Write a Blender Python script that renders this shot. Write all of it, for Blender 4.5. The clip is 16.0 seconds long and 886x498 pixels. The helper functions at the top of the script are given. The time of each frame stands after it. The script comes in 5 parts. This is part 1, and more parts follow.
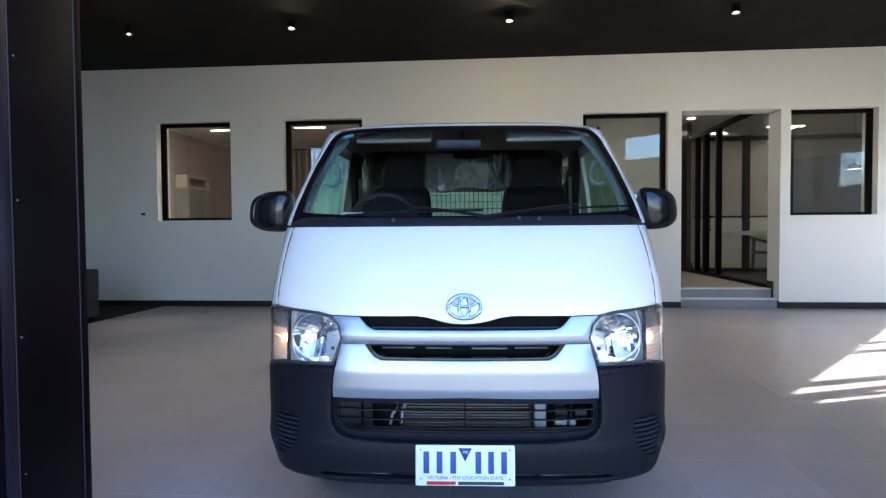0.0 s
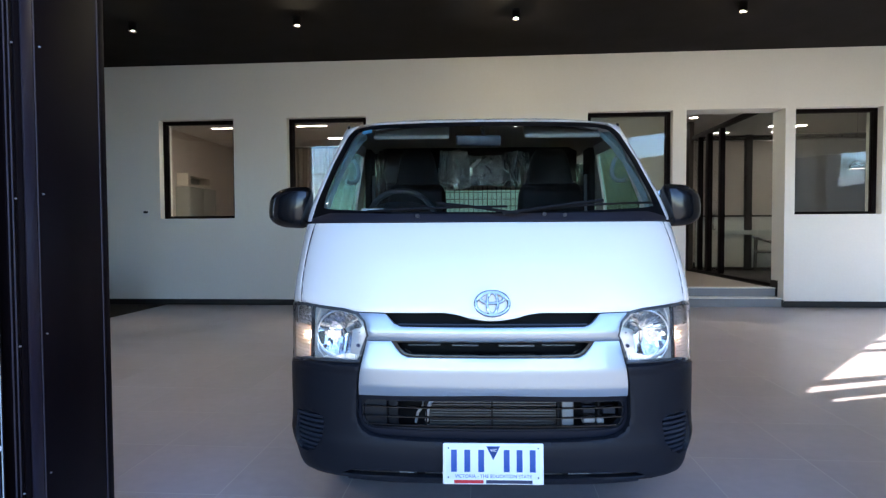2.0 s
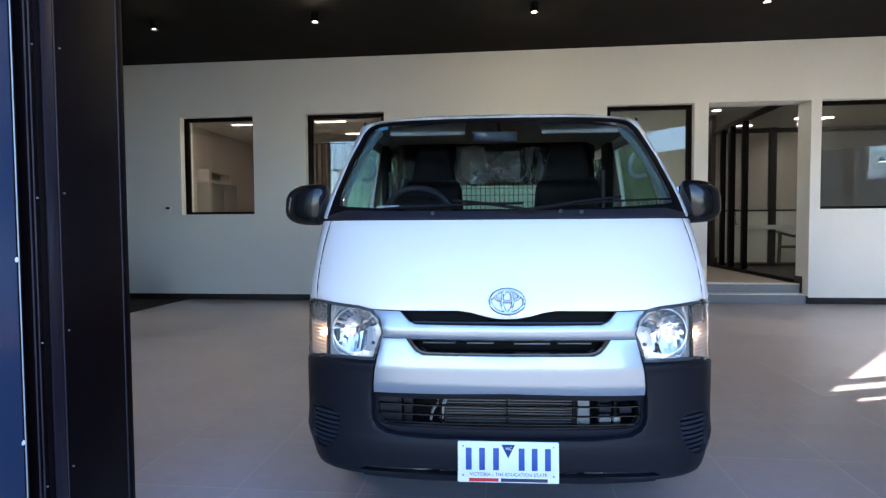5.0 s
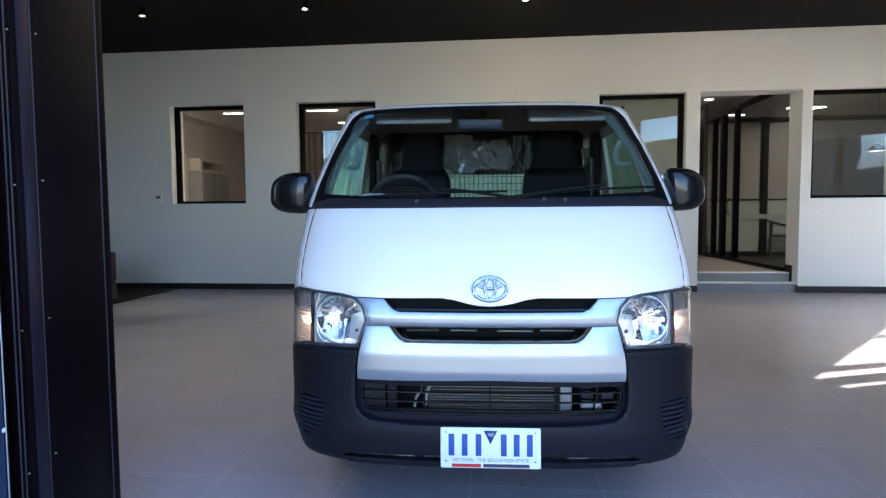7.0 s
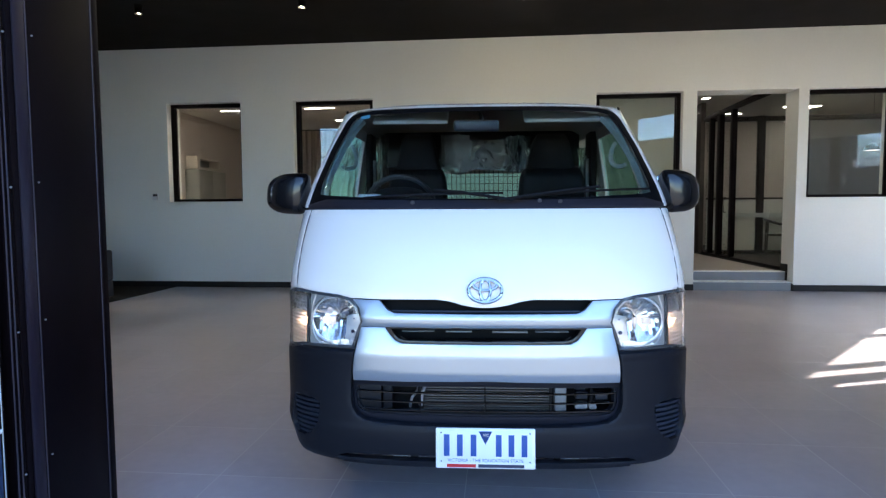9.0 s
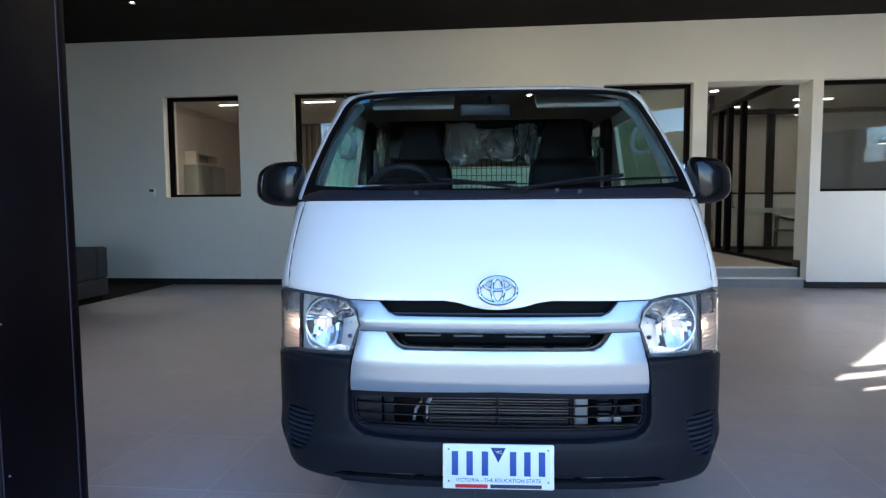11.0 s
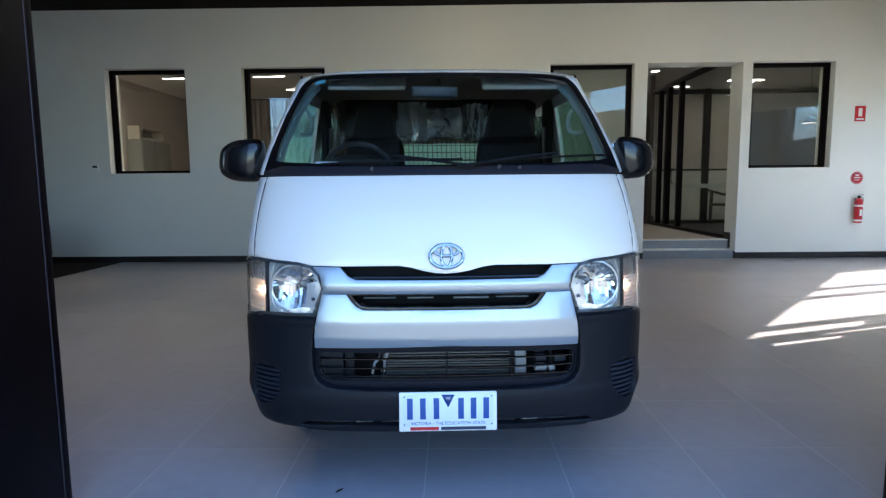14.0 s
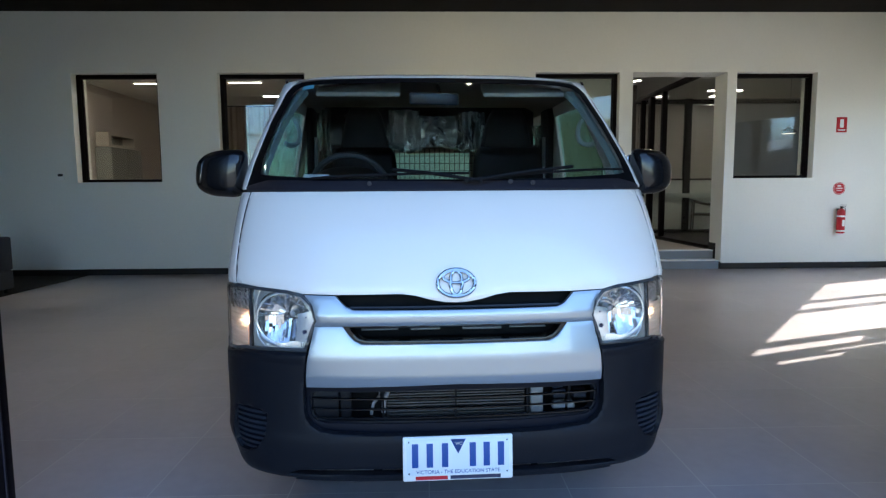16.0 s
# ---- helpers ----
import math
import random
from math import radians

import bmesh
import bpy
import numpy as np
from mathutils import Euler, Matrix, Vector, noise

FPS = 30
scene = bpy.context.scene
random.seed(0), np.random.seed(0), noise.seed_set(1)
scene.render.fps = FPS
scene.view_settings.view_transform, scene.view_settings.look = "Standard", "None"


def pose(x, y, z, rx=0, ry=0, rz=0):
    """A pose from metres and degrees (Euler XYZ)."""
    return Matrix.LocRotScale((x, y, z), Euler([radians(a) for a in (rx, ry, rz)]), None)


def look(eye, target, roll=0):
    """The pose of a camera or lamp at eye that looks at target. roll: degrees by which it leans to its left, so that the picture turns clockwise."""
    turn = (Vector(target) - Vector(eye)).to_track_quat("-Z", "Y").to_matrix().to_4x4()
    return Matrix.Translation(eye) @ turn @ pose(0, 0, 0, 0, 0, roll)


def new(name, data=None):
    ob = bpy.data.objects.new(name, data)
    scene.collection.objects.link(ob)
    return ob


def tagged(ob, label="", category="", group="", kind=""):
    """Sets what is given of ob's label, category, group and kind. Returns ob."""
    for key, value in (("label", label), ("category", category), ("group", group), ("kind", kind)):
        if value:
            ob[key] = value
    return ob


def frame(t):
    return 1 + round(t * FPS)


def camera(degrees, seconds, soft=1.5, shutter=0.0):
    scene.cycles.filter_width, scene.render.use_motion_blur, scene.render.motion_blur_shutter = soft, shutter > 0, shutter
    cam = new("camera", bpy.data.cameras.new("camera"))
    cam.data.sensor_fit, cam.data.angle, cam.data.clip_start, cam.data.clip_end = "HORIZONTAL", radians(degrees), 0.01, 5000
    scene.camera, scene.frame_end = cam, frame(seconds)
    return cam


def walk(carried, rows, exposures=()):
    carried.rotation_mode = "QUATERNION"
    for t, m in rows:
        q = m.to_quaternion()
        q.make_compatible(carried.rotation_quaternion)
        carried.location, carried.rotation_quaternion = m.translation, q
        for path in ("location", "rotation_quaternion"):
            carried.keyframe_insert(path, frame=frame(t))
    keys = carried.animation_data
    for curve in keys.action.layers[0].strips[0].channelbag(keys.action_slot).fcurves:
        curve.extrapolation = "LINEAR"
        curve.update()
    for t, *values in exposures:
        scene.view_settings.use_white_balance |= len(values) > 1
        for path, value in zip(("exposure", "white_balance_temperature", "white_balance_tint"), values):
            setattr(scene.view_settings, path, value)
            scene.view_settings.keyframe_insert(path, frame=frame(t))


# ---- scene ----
cam = camera(75.3, 16.0, soft=1.3)
METRES, EYE, TILT, LEAN, TURN = 1.35, 1.33, 0.0, 0.0, 4.4
PATH = [
    (0, (0.125, -0.077, 1.266), (-0.034, 1.916, 1.203), -0.4),
    (0.5, (0.093, -0.066, 1.269), (-0.065, 1.927, 1.208), -0.3),
    (1, (0.068, -0.059, 1.266), (-0.088, 1.934, 1.206), -0.3),
    (1.5, (0.006, -0.058, 1.244), (-0.144, 1.935, 1.181), -0.3),
    (2, (0.007, -0.062, 1.253), (-0.142, 1.932, 1.188), -0.3),
    (2.5, (0.026, -0.064, 1.254), (-0.123, 1.929, 1.185), -0.4),
    (3, (-0.031, -0.093, 1.266), (-0.19, 1.899, 1.196), -0.3),
    (3.5, (-0.042, -0.101, 1.253), (-0.235, 1.888, 1.179), -0.3),
    (4, (-0.011, -0.09, 1.258), (-0.226, 1.897, 1.178), -0.4),
    (4.2, (0.014, -0.080, 1.265), (-0.204, 1.907, 1.184), -0.4),
    (6.3, (0.028, -0.037, 1.248), (-0.173, 1.950, 1.147), -0.3),
    (6.5, (0.036, -0.035, 1.244), (-0.164, 1.952, 1.136), -0.3),
    (7, (0.067, -0.052, 1.256), (-0.129, 1.935, 1.137), -0.4),
    (7.5, (0.079, -0.053, 1.255), (-0.112, 1.933, 1.132), -0.3),
    (8, (0.075, -0.055, 1.263), (-0.112, 1.933, 1.139), -0.3),
    (8.5, (0.06, -0.049, 1.254), (-0.127, 1.938, 1.127), -0.3),
    (9, (0.075, -0.061, 1.273), (-0.112, 1.926, 1.145), -0.3),
    (9.5, (0.057, -0.059, 1.267), (-0.127, 1.929, 1.142), -0.3),
    (9.7, (0.028, -0.051, 1.258), (-0.159, 1.937, 1.134), -0.3),
    (11.8, (0.037, 0.255, 1.249), (-0.157, 2.240, 1.101), -0.4),
    (12, (0.012, 0.239, 1.246), (-0.181, 2.225, 1.101), -0.4),
    (12.5, (-0.087, 0.149, 1.235), (-0.267, 2.135, 1.086), -0.1),
    (13, (-0.085, 0.093, 1.227), (-0.202, 2.08, 1.027), -0.3),
    (13.5, (-0.004, 0.0, 1.218), (-0.063, 1.985, 0.987), -0.5),
    (14, (0.05, -0.061, 1.245), (0.02, 1.927, 1.023), -0.5),
    (14.5, (0.055, -0.054, 1.257), (0.051, 1.933, 1.03), -0.5),
    (15, (0.043, -0.004, 1.266), (0.063, 1.983, 1.036), -0.5),
    (15.5, (-0.026, 0.065, 1.285), (0.013, 2.052, 1.065), -0.4),
    (16, (-0.063, 0.188, 1.28), (-0.012, 2.178, 1.084), -0.4),
]
walk(cam, [(t, look(eye, target, roll)) for t, eye, target, roll in PATH],
     exposures=[(0, 2.86, 6280, 12), (9.5, 2.76, 6240, 10), (12, 2.60, 6150, 8), (14.5, 2.51, 6170, 6), (16, 2.34, 6230, 6)])

# ---- world, sun and exposure ----
SUN_AZ = Vector((0.945, 0.327, 0)).normalized()
SUN_EL = radians(47)
world = bpy.data.worlds.new("sky")
scene.world = world
world.use_nodes = True
wn = world.node_tree.nodes
bg = wn["Background"]
sky = wn.new("ShaderNodeTexSky")
sky.sky_type = 'NISHITA'
sky.sun_disc = False
sky.ozone_density = 5.0
sky.dust_density = 0.0
sky.sun_elevation = SUN_EL
sky.sun_rotation = math.atan2(SUN_AZ.x, SUN_AZ.y)
world.node_tree.links.new(sky.outputs[0], bg.inputs[0])
bg.inputs[1].default_value = 0.15
sun_data = bpy.data.lights.new("sun", 'SUN')
sun_data.energy = 2.9
sun_data.angle = radians(0.7)
sun_data.color = (1.0, 0.90, 0.75)
sun = new("sun", sun_data)
sun_dir = -(SUN_AZ * math.cos(SUN_EL) + Vector((0, 0, math.sin(SUN_EL))))
sun.rotation_mode = 'QUATERNION'
sun.rotation_quaternion = sun_dir.to_track_quat('-Z', 'Y')
sun.location = (12, 8, 14)

# ---- materials ----
def mat(name, color, rough=0.5, metal=0.0, vary=0.06, scale=6.0, fine=0.0, bump=0.0, bscale=200.0, spec=0.5, coat=0.0, trans=0.0, ior=1.45, emit=None, power=0.0, island=0.0, world_space=False):
    m = bpy.data.materials.new(name)
    m.use_nodes = True
    n, l = m.node_tree.nodes, m.node_tree.links
    b = n["Principled BSDF"]
    b.inputs["Roughness"].default_value = rough
    b.inputs["Metallic"].default_value = metal
    b.inputs["Specular IOR Level"].default_value = spec
    b.inputs["Coat Weight"].default_value = coat
    b.inputs["Coat Roughness"].default_value = 0.04
    b.inputs["Transmission Weight"].default_value = trans
    b.inputs["IOR"].default_value = ior
    b.inputs["Base Color"].default_value = (*color, 1)
    if emit:
        b.inputs["Emission Color"].default_value = (*emit, 1)
        b.inputs["Emission Strength"].default_value = power
    if vary or fine:
        place = n.new("ShaderNodeNewGeometry").outputs["Position"] if world_space else n.new("ShaderNodeTexCoord").outputs["Object"]
        t1 = n.new("ShaderNodeTexNoise")
        t1.inputs["Scale"].default_value = scale
        t1.inputs["Detail"].default_value = 6
        t1.inputs["Roughness"].default_value = 0.6
        l.new(place, t1.inputs["Vector"])
        ramp = n.new("ShaderNodeMapRange")
        ramp.inputs["From Min"].default_value, ramp.inputs["From Max"].default_value = 0.15, 0.85
        ramp.inputs["To Min"].default_value, ramp.inputs["To Max"].default_value = 1 - vary, 1 + vary
        l.new(t1.outputs["Fac"], ramp.inputs["Value"])
        out = ramp.outputs["Result"]
        if fine:
            t2 = n.new("ShaderNodeTexNoise")
            t2.inputs["Scale"].default_value = scale * 18
            t2.inputs["Detail"].default_value = 4
            l.new(place, t2.inputs["Vector"])
            r2 = n.new("ShaderNodeMapRange")
            r2.inputs["From Min"].default_value, r2.inputs["From Max"].default_value = 0.3, 0.7
            r2.inputs["To Min"].default_value, r2.inputs["To Max"].default_value = 1 - fine, 1 + fine
            l.new(t2.outputs["Fac"], r2.inputs["Value"])
            mul = n.new("ShaderNodeMath")
            mul.operation = 'MULTIPLY'
            l.new(out, mul.inputs[0])
            l.new(r2.outputs["Result"], mul.inputs[1])
            out = mul.outputs[0]
        if island:
            oi = n.new("ShaderNodeObjectInfo")
            r3 = n.new("ShaderNodeMapRange")
            r3.inputs["To Min"].default_value, r3.inputs["To Max"].default_value = 1 - island, 1 + island
            l.new(oi.outputs["Random"], r3.inputs["Value"])
            mul = n.new("ShaderNodeMath")
            mul.operation = 'MULTIPLY'
            l.new(out, mul.inputs[0])
            l.new(r3.outputs["Result"], mul.inputs[1])
            out = mul.outputs[0]
        hsv = n.new("ShaderNodeHueSaturation")
        hsv.inputs["Color"].default_value = (*color, 1)
        l.new(out, hsv.inputs["Value"])
        l.new(hsv.outputs["Color"], b.inputs["Base Color"])
        rr = n.new("ShaderNodeMapRange")
        rr.inputs["From Min"].default_value, rr.inputs["From Max"].default_value = 0.1, 0.9
        rr.inputs["To Min"].default_value, rr.inputs["To Max"].default_value = rough * 0.92, min(1, rough * 1.08)
        l.new(t1.outputs["Fac"], rr.inputs["Value"])
        l.new(rr.outputs["Result"], b.inputs["Roughness"])
    if bump:
        tc = n.new("ShaderNodeTexCoord")
        tb = n.new("ShaderNodeTexNoise")
        tb.inputs["Scale"].default_value = bscale
        tb.inputs["Detail"].default_value = 3
        l.new(tc.outputs["Object"], tb.inputs["Vector"])
        bp = n.new("ShaderNodeBump")
        bp.inputs["Strength"].default_value = bump
        bp.inputs["Distance"].default_value = 0.002
        l.new(tb.outputs["Fac"], bp.inputs["Height"])
        l.new(bp.outputs["Normal"], b.inputs["Normal"])
    return m


M_WALL = mat("white_wall_paint", (0.80, 0.795, 0.745), 0.6, vary=0.02, scale=1.5, fine=0.012, bump=0.15, bscale=160)
M_CEIL = mat("black_ceiling_paint", (0.0075, 0.0056, 0.0060), 0.85, spec=0.2, vary=0.1, scale=2, bump=0.1)
M_TILE = mat("grey_porcelain_tile", (0.330, 0.304, 0.328), 0.30, vary=0.2, scale=0.9, fine=0.04, island=0.035, world_space=True)
M_GROUT = mat("pale_grout", (0.50, 0.485, 0.475), 0.8, vary=0.08, scale=4)
M_SKIRT = mat("black_skirting", (0.012, 0.012, 0.013), 0.5, vary=0.1)
M_ALU = mat("black_powder_coat", (0.0046, 0.0026, 0.0034), 0.42, spec=0.11, vary=0.12, scale=5, bump=0.15, bscale=500)
M_BLUEPANEL = mat("glossy_blue_panel", (0.026, 0.042, 0.090), 0.22, vary=0.05, scale=2)
M_CARPET = mat("charcoal_carpet", (0.012, 0.011, 0.011), 0.95, vary=0.2, scale=12, fine=0.3, bump=0.8, bscale=300)
M_FABRIC = mat("dark_grey_fabric", (0.045, 0.052, 0.066), 0.9, vary=0.08, scale=8, fine=0.2, bump=0.5, bscale=400)
M_BEIGE = mat("beige_office_wall", (0.46, 0.40, 0.36), 0.65, vary=0.03, scale=2, bump=0.1)
M_OFFPALE = mat("pale_grey_green_wall", (0.44, 0.46, 0.385), 0.65, vary=0.03, scale=2, bump=0.1)
M_OFFCEIL = mat("office_ceiling", (0.6, 0.58, 0.55), 0.7, vary=0.03, scale=3)
M_STEP = mat("grey_step_nosing", (0.23, 0.25, 0.28), 0.5, vary=0.05, scale=5)
M_OFFFLOOR = mat("beige_tile_floor", (0.36, 0.32, 0.28), 0.4, vary=0.06, scale=2, fine=0.04)
M_OFFGREY = mat("grey_panel", (0.30, 0.305, 0.29), 0.5, vary=0.04)
M_PANELDK = mat("dark_grey_wall_panel", (0.15, 0.15, 0.14), 0.45, vary=0.08, scale=1.5)
M_FROST = mat("frosted_film", (0.55, 0.54, 0.50), 0.7, vary=0.02)
M_STRIP = mat("pale_strip", (0.42, 0.45, 0.42), 0.6, vary=0.02)
M_ASPHALT = mat("dark_asphalt", (0.055, 0.055, 0.058), 0.9, vary=0.15, scale=1.5, fine=0.2, bump=0.5)
M_CONCRETE = mat("concrete_paving", (0.21, 0.195, 0.175), 0.85, vary=0.12, scale=1.2, fine=0.12, bump=0.3)
M_GLASS = mat("clear_glass", (0.93, 0.96, 0.95), 0.0, vary=0, trans=1.0, ior=1.45)
M_THINGLASS = mat("low_reflection_glass", (0.93, 0.96, 0.95), 0.0, vary=0, trans=1.0, ior=1.2)
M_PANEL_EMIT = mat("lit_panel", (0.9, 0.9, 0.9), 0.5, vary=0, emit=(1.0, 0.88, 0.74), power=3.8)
M_SPOT_EMIT = mat("warm_lamp", (0.9, 0.9, 0.9), 0.5, vary=0, emit=(1.0, 0.86, 0.68), power=5.0)
M_GLOW = mat("warm_diffuser", (0.9, 0.9, 0.9), 0.5, vary=0, emit=(1.0, 0.72, 0.45), power=0.36)
M_RED = mat("red_enamel", (0.50, 0.012, 0.02), 0.3, vary=0.05, coat=0.4)
M_WHITE = mat("white_print", (0.8, 0.8, 0.78), 0.5, vary=0.02)
# also backs gaps and openings, where its black stands for shade
M_VOID = mat("black_plastic_and_gap_shade", (0.004, 0.004, 0.0045), 0.7, spec=0.15, vary=0.1)
M_BLACK = mat("black_plastic", (0.006, 0.006, 0.007), 0.6, spec=0.15, vary=0.1, scale=20)
M_GREYPL = mat("grey_plastic", (0.25, 0.25, 0.26), 0.5, vary=0.05)
M_CURTAIN = mat("taupe_curtain", (0.26, 0.21, 0.18), 0.9, vary=0.08, scale=6)
M_WOODDK = mat("dark_stained_wood", (0.02, 0.014, 0.011), 0.4, vary=0.2, scale=15)
M_CABINET = mat("grey_green_laminate", (0.20, 0.20, 0.18), 0.5, vary=0.05)
M_BOARD = mat("beige_laminate", (0.45, 0.40, 0.34), 0.45, vary=0.04)
# van
M_PAINT = mat("white_car_paint", (0.87, 0.792, 0.722), 0.27, vary=0, coat=1.0, spec=0.5)
M_SILVER = mat("silver_trim_paint", (0.395, 0.425, 0.455), 0.33, metal=0.65, vary=0.012, coat=1.0)
M_BUMPER = mat("textured_dark_bumper", (0.0080, 0.0086, 0.0122), 0.46, spec=0.22, vary=0.08, scale=5, bump=0.35, bscale=700)
M_INSERT = mat("near_black_plastic", (0.0050, 0.0060, 0.0120), 0.5, spec=0.2, vary=0.08, scale=8)
M_COWL = mat("purple_black_cowl", (0.015, 0.013, 0.018), 0.5, spec=0.35, vary=0.15, scale=12)
M_TRIMBLK = mat("gloss_black_trim", (0.008, 0.008, 0.009), 0.14, vary=0.1)
M_REFL = mat("bright_reflector", (0.86, 0.83, 0.80), 0.08, metal=0.96, vary=0.02)
M_CHROME = mat("chrome", (0.57, 0.575, 0.585), 0.09, metal=1.0, vary=0.02)
M_WINGLASS = mat("reflective_window_glass", (0.90, 0.94, 0.93), 0.0, vary=0, trans=1.0, ior=1.56)
M_WSGLASS = mat("windscreen_glass", (0.90, 0.96, 0.94), 0.0, vary=0, trans=1.0, ior=1.5)
M_SIDEGLASS = mat("green_tinted_glass", (0.52, 0.91, 0.82), 0.0, vary=0, trans=1.0, ior=1.5)
M_LENS = mat("clear_lens", (0.97, 0.98, 0.99), 0.0, vary=0, trans=1.0, ior=1.3)
M_PILLAR = mat("pale_grey_green_trim", (0.22, 0.275, 0.265), 0.65, vary=0.03, bump=0.15, bscale=400)
M_VISOR = mat("pale_visor_vinyl", (0.62, 0.60, 0.55), 0.6, vary=0.05, bump=0.2)
M_HEADLINER = mat("grey_headliner", (0.34, 0.305, 0.28), 0.9, vary=0.05, bump=0.3)
M_SEAT = mat("black_seat_fabric", (0.006, 0.006, 0.007), 0.9, vary=0.15, fine=0.2, bump=0.4)
M_DASH = mat("dark_dashboard", (0.012, 0.0125, 0.014), 0.55, vary=0.1, bump=0.25, bscale=500)
M_TYRE = mat("tyre_rubber", (0.02, 0.02, 0.02), 0.85, vary=0.1, bump=0.3)
M_STEEL = mat("silver_steel_wheel", (0.5, 0.5, 0.52), 0.35, metal=0.9, vary=0.05)
M_MESH = mat("dark_wire_mesh", (0.03, 0.03, 0.03), 0.5, vary=0.05)
M_CARGO = mat("light_cargo_lining", (0.42, 0.46, 0.44), 0.6, vary=0.06)
M_BARK = mat("grey_bark", (0.20, 0.17, 0.14), 0.85, vary=0.2, scale=8, bump=0.4, bscale=60)
M_LEAF = mat("dull_green_leaf", (0.055, 0.085, 0.040), 0.55, vary=0.25, scale=5)
M_FROSTLENS = mat("frosted_lens", (0.97, 0.96, 0.94), 0.55, vary=0, trans=0.9, ior=1.4)
M_WRAP = mat("cloudy_plastic_wrap", (0.90, 0.92, 0.89), 0.10, vary=0.05, scale=30, trans=0.72, ior=1.5)
M_FILM = mat("clear_plastic_wrap", (0.97, 0.98, 0.98), 0.08, vary=0, trans=0.96, ior=1.5)
M_BROWNDK = mat("dark_brown_panel", (0.055, 0.045, 0.040), 0.3, vary=0.1, scale=3)
M_STEPG = mat("dull_zinc_steel", (0.22, 0.23, 0.24), 0.5, metal=0.3, vary=0.1)
M_MIRHOUSE = mat("black_mirror_plastic", (0.006, 0.006, 0.007), 0.16, spec=0.6, vary=0.08, scale=15)
M_FRIT = mat("black_ceramic_border", (0.0035, 0.0035, 0.0045), 0.6, spec=0.06, vary=0.08)
M_RIBBL = mat("dark_blue_grey_plastic", (0.015, 0.018, 0.027), 0.5, spec=0.3, vary=0.06)
# emission stands in for the bulb light caught by this reflector
M_PINKREF = mat("glowing_pink_reflector", (0.90, 0.62, 0.48), 0.3, metal=0.4, vary=0.15, scale=30, emit=(1.0, 0.55, 0.32), power=0.07)
M_FIN = mat("grey_condenser_fin", (0.10, 0.105, 0.11), 0.4, metal=0.7, vary=0.1)
M_ALUPIPE = mat("bare_aluminium", (0.55, 0.56, 0.57), 0.35, metal=0.8, vary=0.08, scale=20)
M_BLUE = mat("blue_print", (0.02, 0.07, 0.28), 0.5, vary=0.03)
M_PLATE = mat("pale_blue_white_plate", (0.72, 0.76, 0.80), 0.35, vary=0.02)
M_DKPRINT = mat("dark_navy_print", (0.02, 0.025, 0.06), 0.5, vary=0.03)
M_MIRROR = mat("mirror_glass", (0.9, 0.9, 0.9), 0.01, metal=1.0, vary=0)
M_STICKER = mat("pale_blue_sticker", (0.10, 0.30, 0.40), 0.4, vary=0.05)
M_REFLFLAT = mat("satin_reflector", (0.88, 0.86, 0.82), 0.2, metal=0.7)
M_ALU2 = mat("satin_charcoal_coat", (0.016, 0.012, 0.020), 0.3, spec=0.35, vary=0.08)
M_STRIPDK = mat("dark_grey_bead", (0.055, 0.046, 0.060), 0.4, vary=0.05)
M_DASHG = mat("grey_wheel_rim", (0.03, 0.031, 0.034), 0.4, vary=0.06)
M_MIRBACK = mat("blue_grey_mirror_back", (0.012, 0.018, 0.028), 0.3, vary=0.05)
M_BRICKDK = mat("dark_render", (0.06, 0.065, 0.055), 0.85, vary=0.3, scale=3, fine=0.2)
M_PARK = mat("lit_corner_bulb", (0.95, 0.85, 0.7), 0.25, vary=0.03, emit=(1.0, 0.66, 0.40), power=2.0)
M_CORNER = mat("grey_corner_reflector", (0.74, 0.68, 0.66), 0.20, metal=0.85, vary=0.15, scale=40)
M_RIM = mat("smoked_grey_rim", (0.05, 0.053, 0.058), 0.2, vary=0.05, coat=0.5)

# ---- building blocks ----
def bm_box(bm, x0, x1, y0, y1, z0, z1):
    v = [bm.verts.new((x, y, z)) for x in (x0, x1) for y in (y0, y1) for z in (z0, z1)]
    for i in ((0, 1, 3, 2), (4, 6, 7, 5), (0, 4, 5, 1), (2, 3, 7, 6), (0, 2, 6, 4), (1, 5, 7, 3)):
        bm.faces.new([v[k] for k in i])


def boxes(*bs, bevel=0.0, seg=2):
    bm = bmesh.new()
    for b in bs:
        bm_box(bm, *b)
    if bevel:
        bmesh.ops.bevel(bm, geom=list(bm.edges), offset=bevel, segments=seg, affect='EDGES', profile=0.5)
    return bm


def finish(bm, name, material, smooth=True):
    bmesh.ops.recalc_face_normals(bm, faces=list(bm.faces))
    me = bpy.data.meshes.new(name)
    bm.to_mesh(me)
    bm.free()
    me.materials.append(material)
    if smooth:
        me.shade_smooth()
        me.set_sharp_from_angle(angle=radians(32))
    return me


def part(name, bm, material, parent=None, label="", smooth=True):
    ob = new(name, finish(bm, name, material, smooth))
    if parent:
        ob.parent = parent
    if label:
        ob["label"] = label
    return ob


def empty(name, m, label="", category="", group="", kind=""):
    ob = new(name)
    ob.matrix_world = m
    ob.empty_display_size = 0.1
    return tagged(ob, label, category, group, kind)


def structure(name, bm, material, label, category, smooth=False):
    return tagged(part(name, bm, material, None, "", smooth), label, category, kind="structure")


